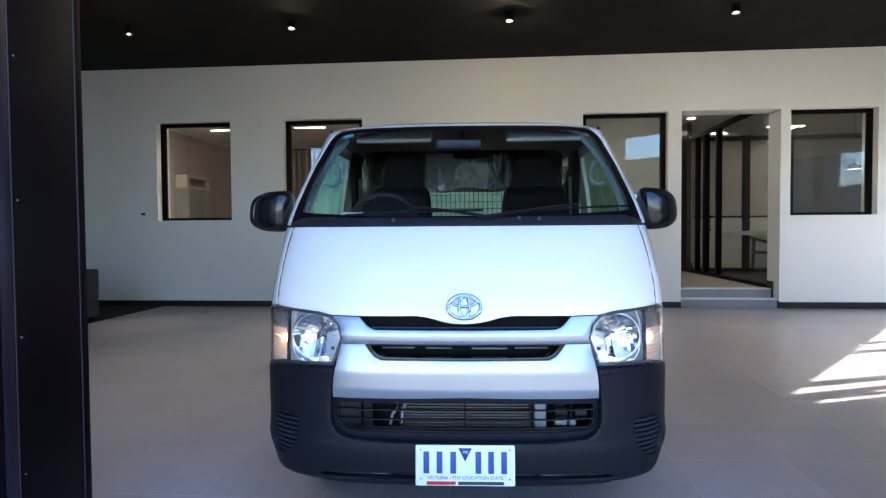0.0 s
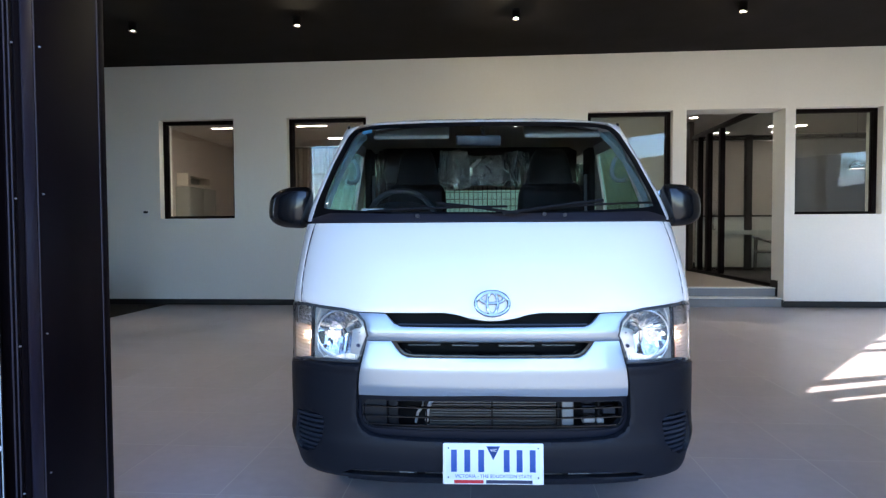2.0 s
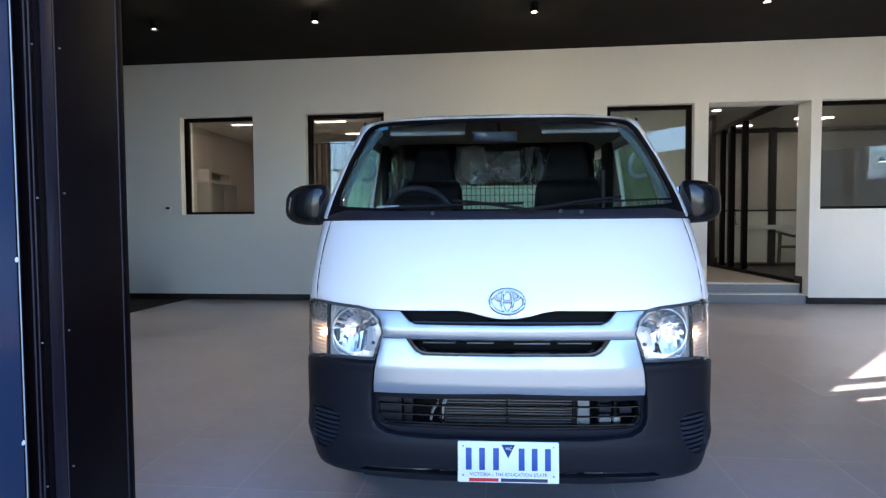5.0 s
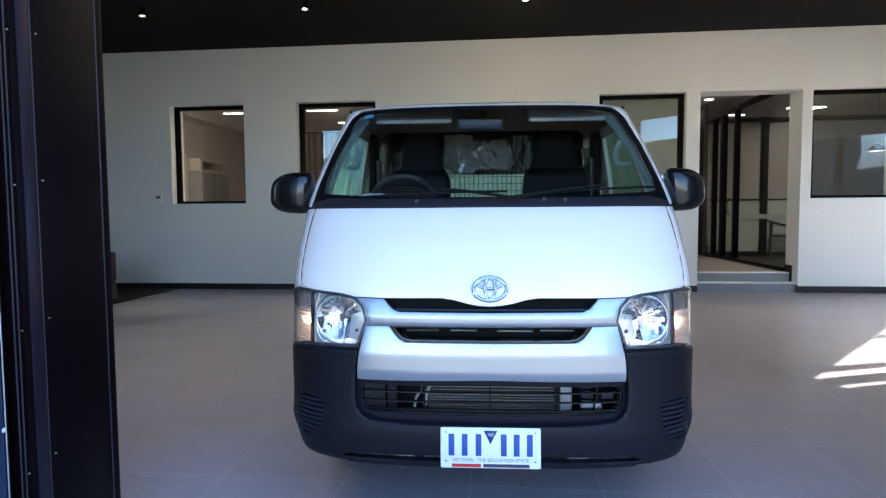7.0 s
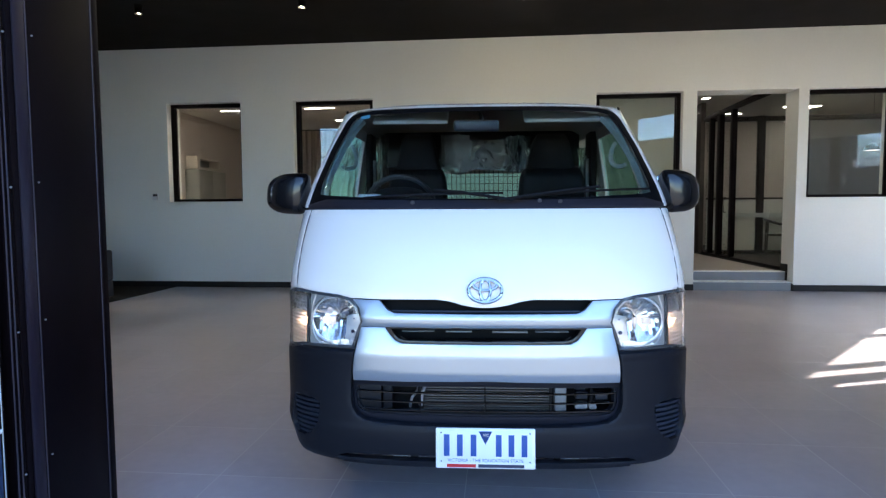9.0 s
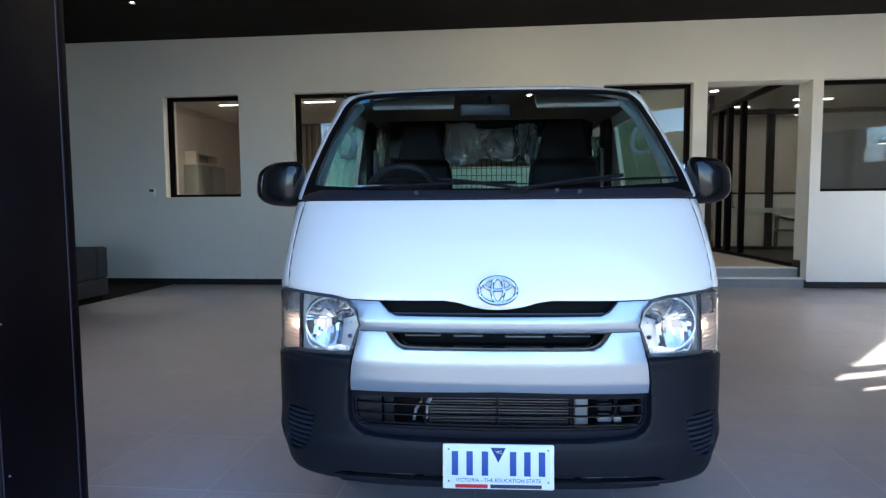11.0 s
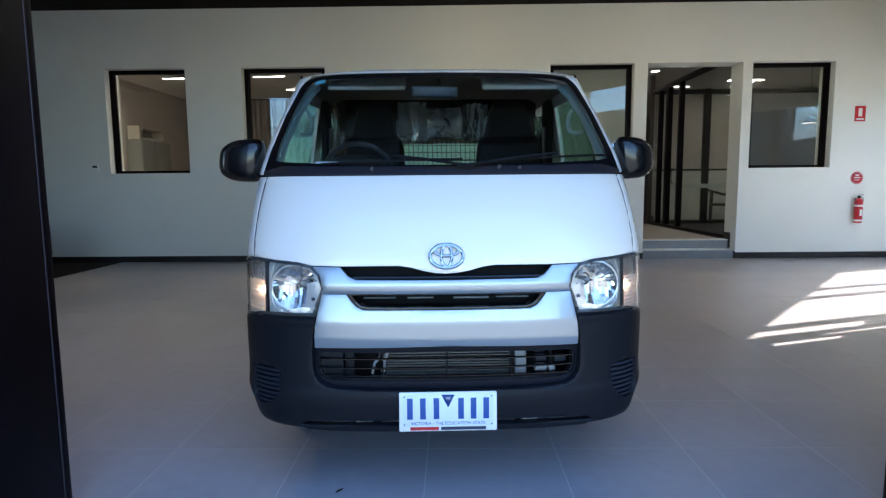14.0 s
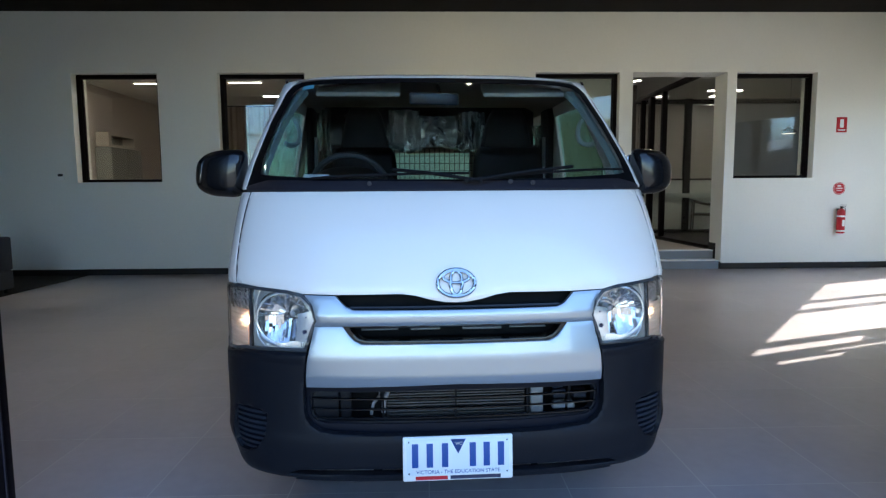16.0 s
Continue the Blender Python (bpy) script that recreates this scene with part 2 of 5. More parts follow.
def cyl(bm, p, q, r0, r1=None, n=16, caps=True):
    r1 = r0 if r1 is None else r1
    p, q = Vector(p), Vector(q)
    rot = (q - p).to_track_quat('Z', 'Y').to_matrix()
    a = [bm.verts.new(p + rot @ Vector((r0 * math.cos(2 * math.pi * i / n), r0 * math.sin(2 * math.pi * i / n), 0))) for i in range(n)]
    b = [bm.verts.new(q + rot @ Vector((r1 * math.cos(2 * math.pi * i / n), r1 * math.sin(2 * math.pi * i / n), 0))) for i in range(n)]
    for i in range(n):
        j = (i + 1) % n
        bm.faces.new((a[i], a[j], b[j], b[i]))
    if caps:
        bm.faces.new(a[::-1])
        bm.faces.new(b)


def tube(bm, pts, r, n=8, closed=False):
    pts = [Vector(p) for p in pts]
    rings = []
    m = len(pts)
    for i, p in enumerate(pts):
        a = pts[(i - 1) % m] if closed or i > 0 else p
        b = pts[(i + 1) % m] if closed or i < m - 1 else p
        rot = (b - a).to_track_quat('Z', 'Y').to_matrix()
        rings.append([bm.verts.new(p + rot @ Vector((r * math.cos(2 * math.pi * k / n), r * math.sin(2 * math.pi * k / n), 0))) for k in range(n)])
    for i in range(m if closed else m - 1):
        ra, rb = rings[i], rings[(i + 1) % m]
        for k in range(n):
            bm.faces.new((ra[k], ra[(k + 1) % n], rb[(k + 1) % n], rb[k]))
    if not closed:
        bm.faces.new(rings[0][::-1])
        bm.faces.new(rings[-1])


def lathe(bm, profile, n=24, axis='Z', at=(0, 0, 0)):
    """Turned shape from (radius, height) pairs."""
    at = Vector(at)
    rings = []
    for r, h in profile:
        ring = []
        for k in range(n):
            a = 2 * math.pi * k / n
            c = (r * math.cos(a), r * math.sin(a), h)
            if axis == 'Y':
                c = (c[0], c[2], c[1])
            elif axis == 'X':
                c = (c[2], c[0], c[1])
            ring.append(bm.verts.new(at + Vector(c)))
        rings.append(ring)
    for ra, rb in zip(rings, rings[1:]):
        for k in range(n):
            bm.faces.new((ra[k], ra[(k + 1) % n], rb[(k + 1) % n], rb[k]))
    bm.faces.new(rings[0][::-1])
    bm.faces.new(rings[-1])


# ---- the building ----
YW = 9.405          # back wall of the showroom
TH = 0.40           # its thickness
CEIL = 4.07
SILL, HEADW = 1.475, 3.15
W_X = [(-5.55, -4.24), (-3.32, -1.97), (1.65, 2.99), (4.867, 6.17)]
DOOR_X = (3.20, 4.715)
FLOOR2 = 0.29
XL, XR = -9.2, 9.0

# back wall: bands of solid wall between the openings
bs = [(XL, XR, YW, YW + TH, HEADW, CEIL + 0.3)]
cuts = sorted(W_X + [DOOR_X])
x = XL
for a, b in cuts:
    bs.append((x, a, YW, YW + TH, 0, HEADW))
    if (a, b) != DOOR_X:
        bs.append((a, b, YW, YW + TH, 0, SILL))
    x = b
bs.append((x, XR, YW, YW + TH, 0, HEADW))
structure("wall_back", boxes(*bs), M_WALL, "matt white plaster wall with black framed windows", "wall")
structure("wall_left", boxes((XL - 0.2, XL, 1.2, YW + TH, 0, CEIL + 0.3)), M_WALL, "matt white plaster side wall", "wall")

# skirting
bs = []
x = XL
for a, b in [DOOR_X]:
    bs.append((x, a, YW - 0.014, YW - 0.002, 0.002, 0.10))
    bs.append((b, XR, YW - 0.014, YW - 0.002, 0.002, 0.10))
structure("baseboard", boxes(*bs, (DOOR_X[1] + 0.0, DOOR_X[1] + 0.012, YW - 0.002, YW - 0.001, 0.002, 0.1)), M_SKIRT, "low black skirting board along the white wall", "skirting")
structure("trim", boxes((DOOR_X[1] - 0.014, DOOR_X[1] - 0.002, YW - 0.014, YW + 0.17, 0.002, 0.12), (DOOR_X[1] - 0.014, DOOR_X[1] - 0.002, YW + 0.18, YW + TH, 0.15, 0.41)), M_SKIRT, "black skirting stepping up beside the stair", "skirting")

# ceiling
bm = bmesh.new()
lo = [bm.verts.new(c) for c in ((XL, 1.46, CEIL), (1.52, 1.46, CEIL), (8.51, YW, CEIL), (XL, YW, CEIL))]
bm.faces.new(lo)
up = bmesh.ops.extrude_face_region(bm, geom=list(bm.faces))
bmesh.ops.translate(bm, verts=[v for v in up["geom"] if isinstance(v, bmesh.types.BMVert)], vec=(0, 0, 0.25))
structure("ceiling", bm, M_CEIL, "matt black painted ceiling", "ceiling")

# floor slab and ground
structure("floor", boxes((XL, XR, 1.50, YW, -0.2, -0.0005)), M_GROUT, "grey large format tile floor with pale grout", "floor")
bm = bmesh.new()
vs = [bm.verts.new(c) for c in ((-400, -400, -0.21), (400, -400, -0.21), (400, 400, -0.21), (-400, 400, -0.21))]
bm.faces.new(vs)
structure("ground", bm, M_ASPHALT, "dark asphalt car park outside the building", "ground")
structure("pavement", boxes((-45, 45, -45, 1.498, -0.2, -0.012)), M_CONCRETE, "pale concrete forecourt in front of the door", "pavement")
CARPET_X = -5.48
structure("carpet", boxes((XL, CARPET_X, 1.5, YW - 0.002, -0.003, 0.006)), M_CARPET, "charcoal carpet laid beside the tiles", "carpet")

# front facade: jambs, head, glazed bays
JX0, JX1, JY0, JY1 = -1.422, 1.675, 1.49, 2.024
HEAD = 3.0
frame_front = empty("door_1", pose(0, 0, 0), "wide open showroom doorway with black aluminium jambs", "doorway", kind="structure")


def jamb(x, s):
    """A folded black aluminium jamb; s: +1 where its inner face looks to +x."""
    bm = boxes((min(x, x - s * 0.16), max(x, x - s * 0.16), 1.60, 1.99, 0, CEIL),
               (min(x - s * 0.003, x - s * 0.18), max(x - s * 0.003, x - s * 0.18), 1.99, JY1, 0, CEIL),
               (min(x - s * 0.004, x - s * 0.14), max(x - s * 0.004, x - s * 0.14), 1.560, 1.60, 0, CEIL),
               (min(x - s * 0.03, x - s * 0.14), max(x - s * 0.03, x - s * 0.14), 1.516, 1.560, 0, CEIL), bevel=0.004)
    j = part("jamb", bm, M_ALU, frame_front, "black powder-coated jamb with small screws")
    part("bead", boxes((min(x + s * 0.002, x - s * 0.01), max(x + s * 0.002, x - s * 0.01), 1.977, 1.981, 0, CEIL), bevel=0.001), M_STRIPDK, j)
    # paler beads carry the thin bright line highlights of the folded profile
    for yb, hb in ((1.522, -0.027), (1.538, -0.027), (1.561, -0.002), (1.578, -0.002), (1.672, 0.002)):
        part("bead", boxes((min(x + s * (hb + 0.003), x + s * hb), max(x + s * (hb + 0.003), x + s * hb), yb, yb + 0.0045, 0, CEIL), bevel=0.001), M_STRIPDK, j)
    part("rib", boxes((min(x + s * 0.006, x), max(x + s * 0.006, x), 1.622, 1.667, 0, CEIL), bevel=0.0025), M_ALU2, j)
    for yy in (1.590, 1.700):
        for k in range(8):
            bm = bmesh.new()
            zz = (0.464, 0.923, 1.377, 1.848, 2.31, 2.77, 3.23, 3.69)[k] - (0.02 if yy < 1.65 else 0)
            cyl(bm, (x - s * 0.001, yy, zz), (x + s * 0.004, yy, zz), 0.0034, 0.0026, 10)
            part("screw", bm, M_GREYPL, j)
    return j


jamb(JX0, 1)
jamb(JX1, -1)
part("head", boxes((JX0 - 0.16, JX1 + 0.16, 1.6, JY1, HEAD + 0.35, CEIL), bevel=0.004), M_ALU, frame_front)

# glazed bays left of the door
for i, (a, b) in enumerate([(-5.45, -3.30)]):
    w = empty("window_%d" % (i + 1), pose(0, 0, 0), "tall black framed shopfront window", "window", kind="structure")
    part("window_frame", boxes((a, a + 0.06, 1.6, 1.72, 0, 3.95), (b - 0.06, b, 1.6, 1.72, 0, 3.95), (a, b, 1.6, 1.72, 3.89, 3.95), (a, b, 1.6, 1.72, 2.97, 3.03), (a, b, 1.6, 1.72, 0, 0.08), bevel=0.003), M_ALU, w)
    for z0, z1 in ((0.08, 2.97), (3.03, 3.89)):
        p = part("pane", boxes((a + 0.06, b - 0.06, 1.65, 1.66, z0, z1)), M_GLASS, w, smooth=False)
        p.visible_shadow = False
structure("wall_front", boxes((XL, -5.45, 1.6, 1.75, 0, CEIL), (-5.45, -3.30, 1.6, 1.75, 3.95, CEIL), (-3.30, -1.58, 1.6, 1.75, 0, CEIL)), M_WALL, "white plastered front wall beside the shopfront", "wall")

# door leaf folded outward beside the jamb: opaque glossy blue panel in a black frame
leaf = empty("sliding_door", pose(0, 0, 0), "open door leaf with glossy blue panel in black frame", "door")
part("panel", boxes((-1.440, -1.416, 0.25, 1.500, 0.02, 2.98)), M_BLUEPANEL, leaf, "glossy opaque blue panel")
part("frame", boxes((-1.475, -1.412, 1.5005, 1.512, 0, 3.0), bevel=0.002), M_ALU, leaf)
# pale strip stands in for the bright line along the leaf edge
part("edge_line", boxes((-1.420, -1.4105, 1.5015, 1.5055, 0.02, 2.98), bevel=0.001), M_STRIP, leaf, "pale strip for the bright edge line")
part("frame", boxes((-1.475, -1.435, 0.2, 0.25, 0, 3.0), bevel=0.003), M_ALU, leaf)
for zz in (0.62, 1.17, 2.2):
    bm = bmesh.new()
    lathe(bm, [(0.005, 0), (0.008, 0.002), (0.006, 0.004), (0.002, 0.005)], 14, 'X', (-1.416, 1.499, zz))
    part("rivet", bm, M_WHITE, leaf, "white rivet")

# slanted glazed side wall, unseen; slots added to shape the floor's sun slivers
SA, SU = Vector((1.85, 2.0, 0)), Vector((0.66, 0.751, 0))
SN = Vector((0.751, -0.66, 0))
side = Matrix(((SU.x, SN.x, 0, SA.x), (SU.y, SN.y, 0, SA.y), (0, 0, 1, 0), (0, 0, 0, 1)))
SHEAD = 2.68
TS = 0.04
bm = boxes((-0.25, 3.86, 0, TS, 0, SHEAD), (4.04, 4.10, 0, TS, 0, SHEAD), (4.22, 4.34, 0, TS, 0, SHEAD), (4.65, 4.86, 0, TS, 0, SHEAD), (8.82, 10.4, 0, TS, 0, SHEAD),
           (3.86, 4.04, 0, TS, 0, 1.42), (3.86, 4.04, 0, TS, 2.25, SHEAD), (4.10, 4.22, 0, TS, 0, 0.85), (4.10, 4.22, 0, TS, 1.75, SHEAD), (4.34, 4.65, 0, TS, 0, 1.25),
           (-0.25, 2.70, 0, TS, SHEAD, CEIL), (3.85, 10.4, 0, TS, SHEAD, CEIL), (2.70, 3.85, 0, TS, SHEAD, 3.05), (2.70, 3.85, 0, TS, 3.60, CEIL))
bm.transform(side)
structure("wall_side", bm, M_WALL, "white side wall with a glazed bay and added sun-shaping slots", "wall")
# unseen slab, added to keep sun out of the high side window
bm = boxes((2.2, 4.9, TS + 0.002, 0.46, 3.75, 3.83))
bm.transform(side)
structure("eave", bm, M_WALL, "unseen white slab added to keep sun out of the high window", "eave")
win = empty("window_3", side, "tall side window with black mullions", "window", kind="structure")
part("mullion", boxes((7.07, 7.23, 0, TS, 0, SHEAD)), M_ALU, win)
part("mullion", boxes((6.37, 6.57, 0, TS, 0, SHEAD)), M_ALU, win)
p = part("pane", boxes((4.86, 8.82, 0.015, 0.022, 0, SHEAD)), M_GLASS, win, smooth=False)
p.visible_shadow = False

p = part("pane", boxes((2.70, 3.85, 0.015, 0.022, 3.05, 3.60)), M_GLASS, win, smooth=False)
p.visible_shadow = False

# ---- offices behind the back wall ----
YB = YW + TH
OC = 3.72
YS = 13.55
structure("floor_offices", boxes((XL, 10.0, YB, 17.0, FLOOR2 - 0.2, FLOOR2)), M_OFFFLOOR, "beige tiled floor of the raised offices", "floor")
structure("ceiling_offices", boxes((XL, 10.0, YB, 17.0, OC, OC + 0.2)), M_OFFCEIL, "pale plasterboard office ceiling", "ceiling")
structure("wall_offices", boxes((XL, 10.0, 16.8, 17.0, FLOOR2, OC), (-7.7, -7.5, YB, 16.8, FLOOR2, OC), (0.4, 0.55, YB, 16.8, FLOOR2, OC), (9.8, 10.0, YB, 16.8, FLOOR2, OC)), M_BEIGE, "beige painted office walls", "wall")
structure("wall_office_inner", boxes((0.55, 3.85, 12.3, 12.42, FLOOR2, OC), (0.56, 0.57, 12.42, 16.8, FLOOR2, OC)), M_OFFPALE, "pale grey-green partition walls between offices", "wall")
structure("wall_corridor", boxes((3.85, 3.97, 12.42, 16.8, FLOOR2, OC)), M_OFFGREY, "dark grey corridor wall", "wall")
structure("wall_corridor_side", boxes((4.70, 4.80, 13.65, 16.8, FLOOR2, OC)), M_BROWNDK, "dark brown corridor wall", "wall")
structure("trim_corridor", boxes((4.675, 4.697, 14.2, 14.35, FLOOR2 + 0.01, 3.2)), M_BEIGE, "narrow pale upright strip on the corridor wall", "trim")
structure("wall_office_panel", boxes((6.98, 9.8, YS, YS + 0.1, FLOOR2, 3.40)), M_PANELDK, "dark grey office wall panel", "wall")
structure("carpet_corridor", boxes((4.66, 9.8, YB, 16.8, FLOOR2, FLOOR2 + 0.008)), M_CARPET, "dark carpet inside the offices", "carpet")


def glazed_screen():
    e = empty("glazed_screen", pose(0, YS, FLOOR2), "black framed glass office screen with a pale lower band", "glass partition", kind="structure")
    t = 0.05
    for a, b in ((5.90, 6.05), (6.86, 6.98)):
        part("post", boxes((a, b, -t, t, 0.0, 3.10), bevel=0.004), M_ALU, e)
    part("transom", boxes((4.82, 9.8, -t, t, 2.98, 3.08), bevel=0.004), M_ALU, e)
    part("base_rail", boxes((4.82, 6.86, -t, t, 0.0, 0.07), bevel=0.004), M_ALU, e)
    for a, b in ((4.82, 5.90), (6.05, 6.86)):
        part("mid_rail", boxes((a, b, -0.03, 0.03, 1.235, 1.275), bevel=0.003), M_ALU, e)
        for z0, z1 in ((1.275, 2.98), (0.07, 1.235)):
            g = part("pane", boxes((a, b, -0.006, 0.006, z0, z1)), M_GLASS, e, smooth=False)
            g.visible_shadow = False
        part("film", boxes((a, b, 0.012, 0.016, 0.09, 1.23)), M_FROST, e, "pale translucent film")
    part("safety_strip", boxes((5.24, 6.84, -0.060, -0.052, 0.83, 0.93)), M_STRIP, e)


def corridor_screen():
    """Glass wall along the corridor, with a narrow door between the two far posts."""
    e = empty("corridor_screen", pose(4.745, 0, FLOOR2), "full-height clear glass corridor wall in black frames", "glass partition", kind="structure")
    ends = (YB + 0.004, YS - 0.052)
    part("head_rail", boxes((-0.05, 0.05, ends[0], ends[1], 2.98, 3.07), bevel=0.004), M_ALU, e)
    part("base_rail", boxes((-0.04, 0.04, ends[0], ends[1], 0.009, 0.06), bevel=0.004), M_ALU, e)
    posts = ((11.86, 11.97), (12.50, 12.66), (13.02, 13.12))
    for a, b in posts:
        part("post", boxes((-0.05, 0.05, a, b, 0.06, 2.98), bevel=0.004), M_ALU, e)
    for a, b in ((ends[0], 11.86), (11.97, 12.50), (12.66, 13.02), (13.12, ends[1])):
        g = part("pane", boxes((-0.005, 0.005, a, b, 0.06, 2.98)), M_THINGLASS, e, smooth=False)
        g.visible_shadow = False
    bm = bmesh.new()
    tube(bm, [(-0.06, 12.08, 0.95), (-0.10, 12.08, 0.95), (-0.10, 12.08, 1.25), (-0.06, 12.08, 1.25)], 0.010, 8)
    part("handle", bm, M_BLACK, e)


# stair of two low steps in the doorway
st = empty("steps", pose(0, 0, 0), "two low grey steps with pale nosings up to the corridor", "steps", kind="structure")
for k, (y0, z1) in enumerate(((YW + 0.02, 0.145), (YW + 0.22, FLOOR2 + 0.002))):
    part("riser", boxes((DOOR_X[0] + 0.005, DOOR_X[1] - 0.018, y0, YB + 0.002, 0.0 if k == 0 else 0.147, z1 - 0.012)), M_STEP, st, smooth=False)
    part("nosing", boxes((DOOR_X[0] + 0.005, DOOR_X[1] - 0.018, y0 - 0.012, YB + 0.001, z1 - 0.012, z1), bevel=0.003), M_WHITE, st)


def fixed_window(num, a, b, label):
    w = empty("window_%d" % num, pose(0, 0, 0), label, "window", kind="structure")
    y0, y1 = YW + 0.13, YW + 0.21
    t = 0.062
    part("window_frame", boxes((a, a + t, y0, y1, SILL, HEADW), (b - t, b, y0, y1, SILL, HEADW), (a + t, b - t, y0, y1, HEADW - t, HEADW), (a + t, b - t, y0, y1, SILL, SILL + 0.045)), M_ALU, w, smooth=False)
    part("bead", boxes((a + t, a + t + 0.016, y0 + 0.02, y1 - 0.01, SILL + 0.045, HEADW - t), (b - t - 0.016, b - t, y0 + 0.02, y1 - 0.01, SILL + 0.045, HEADW - t)), M_ALU, w, smooth=False)
    p = part("pane", boxes((a + t, b - t, y0 + 0.035, y0 + 0.043, SILL + 0.045, HEADW - t)), M_WINGLASS, w, smooth=False)
    p.visible_shadow = False


glazed_screen()
corridor_screen()
for k, (a, b) in enumerate(W_X):
    fixed_window(4 + k, a, b, "fixed black framed office window in the white wall")

# unseen wall across the side yard, added to block sky; lower under slatted fence
structure("wall_sky_block", boxes((10.6, 10.8, -14, 0.80, -0.2, 4.1), (10.5, 10.9, -14, 0.80, 4.1, 4.18), (10.6, 10.8, 0.80, 2.25, -0.2, 2.50), (10.6, 10.8, 2.25, 9.0, -0.2, 4.1), (10.5, 10.9, 2.25, 9.0, 4.1, 4.18)), M_BRICKDK, "dark unseen wall added across the side yard to block sky", "wall")
fence = empty("fence", pose(10.7, 0.80, 2.50), "pale slatted fence on the low part of the added yard wall", "fence")
part("rail", boxes((-0.02, 0.02, 0.004, 1.446, 0.002, 0.05), bevel=0.004), M_WHITE, fence)
part("rail", boxes((-0.02, 0.02, 0.004, 1.446, 0.25, 0.29), bevel=0.004), M_WHITE, fence)
for k in range(15):
    y = 0.05 + 0.096 * k
    part("slat", boxes((-0.012, 0.012, y - 0.022, y + 0.022, 0.0505, 0.2495), bevel=0.003), M_WHITE, fence)


def tree(x, y, height, seed):
    """Gum tree: tapered trunk, forked limbs and loose clumps of small leaves."""
    rnd = random.Random(seed)
    e = empty("tree", pose(x, y, -0.21), "grey-barked gum tree with loose dark green crown", "tree")
    bm = bmesh.new()
    cyl(bm, (0, 0, 0), (0.12, 0.08, height * 0.55), 0.16, 0.09, 12)
    part("trunk", bm, M_BARK, e)
    crown = bmesh.new()
    for k in range(9):
        a = k * 2.4 + rnd.uniform(-0.4, 0.4)
        z0 = height * rnd.uniform(0.38, 0.55)
        tip = Vector((0.12 + math.cos(a) * rnd.uniform(0.5, 1.5), 0.08 + math.sin(a) * rnd.uniform(0.5, 1.5), height * rnd.uniform(0.62, 0.95)))
        base = Vector((0.12, 0.08, 0)) * (z0 / (height * 0.55)) + Vector((0, 0, z0))
        bm = bmesh.new()
        cyl(bm, tuple(base), tuple(tip), 0.05, 0.015, 8)
        part("limb", bm, M_BARK, e)
        for c in range(5):
            mid = tip + Vector((rnd.gauss(0, 0.28), rnd.gauss(0, 0.28), rnd.gauss(0, 0.2)))
            for n in range(45):
                p = mid + Vector((rnd.gauss(0, 0.17), rnd.gauss(0, 0.17), rnd.gauss(0, 0.10)))
                u = Vector((rnd.gauss(0, 1), rnd.gauss(0, 1), rnd.gauss(0, 0.7))).normalized()
                w = u.cross(Vector((rnd.gauss(0, 1), rnd.gauss(0, 1), rnd.gauss(0, 1)))).normalized() * 0.018
                crown.faces.new([crown.verts.new(q) for q in (p - u * 0.06, p + w, p + u * 0.06, p - w)])
    part("crown", crown, M_LEAF, e, "loose clumps of narrow leaves")


tree(15.6, -7.2, 5.2, 5)

# ---- the van ----
VAN = pose(0.031, 2.097, 0, 0, 0, 2.3)
# height, nose setback, half width, corner depth
LEVELS = [(0.15, 0.14, 0.70, 0.22), (0.22, 0.06, 0.765, 0.25), (0.28, 0.014, 0.79, 0.28), (0.36, 0.004, 0.818, 0.33), (0.43, 0.002, 0.840, 0.365), (0.50, 0.0, 0.847, 0.38), (0.70, 0.002, 0.850, 0.38),
          (0.84, 0.005, 0.850, 0.38), (0.93, 0.012, 0.850, 0.38), (1.00, 0.035, 0.850, 0.38), (1.08, 0.085, 0.850, 0.38), (1.18, 0.165, 0.850, 0.37), (1.29, 0.27, 0.848, 0.35),
          (1.40, 0.395, 0.842, 0.33), (1.60, 0.635, 0.812, 0.30), (1.80, 0.885, 0.776, 0.26), (1.87, 0.975, 0.762, 0.25), (1.95, 1.08, 0.745, 0.24)]
NP = 2.8


def level(z):
    a = LEVELS
    z = min(max(z, a[0][0]), a[-1][0] - 1e-6)
    i = max(k for k in range(len(a)) if a[k][0] <= z)
    p0, p1, p2, p3 = a[max(i - 1, 0)], a[i], a[i + 1], a[min(i + 2, len(a) - 1)]
    h = p2[0] - p1[0]
    k = (z - p1[0]) / h
    out = []
    for c in (1, 2, 3):
        m1 = (p2[c] - p0[c]) / (p2[0] - p0[0])
        m2 = (p3[c] - p1[c]) / (p3[0] - p1[0])
        out.append((2 * k ** 3 - 3 * k ** 2 + 1) * p1[c] + (k ** 3 - 2 * k ** 2 + k) * h * m1 + (-2 * k ** 3 + 3 * k ** 2) * p2[c] + (k ** 3 - k ** 2) * h * m2)
    return out


def skin(a, z):
    """Point of the van's front skin at plan angle a and height z."""
    y0, w, c = level(z)
    s, q = abs(math.sin(a)), abs(math.cos(a))
    return Vector((math.copysign(w * s ** (2 / NP), a), y0 + c * (1 - q ** (2 / NP)), z))


def angle_of(x, z):
    w = level(z)[1]
    return math.copysign(math.asin(min(1, (abs(x) / w)) ** (NP / 2)), x)


def skin_xz(x, z, off=0.0):
    a = angle_of(x, z)
    return skin(a, z) + skin_normal(a, z) * off


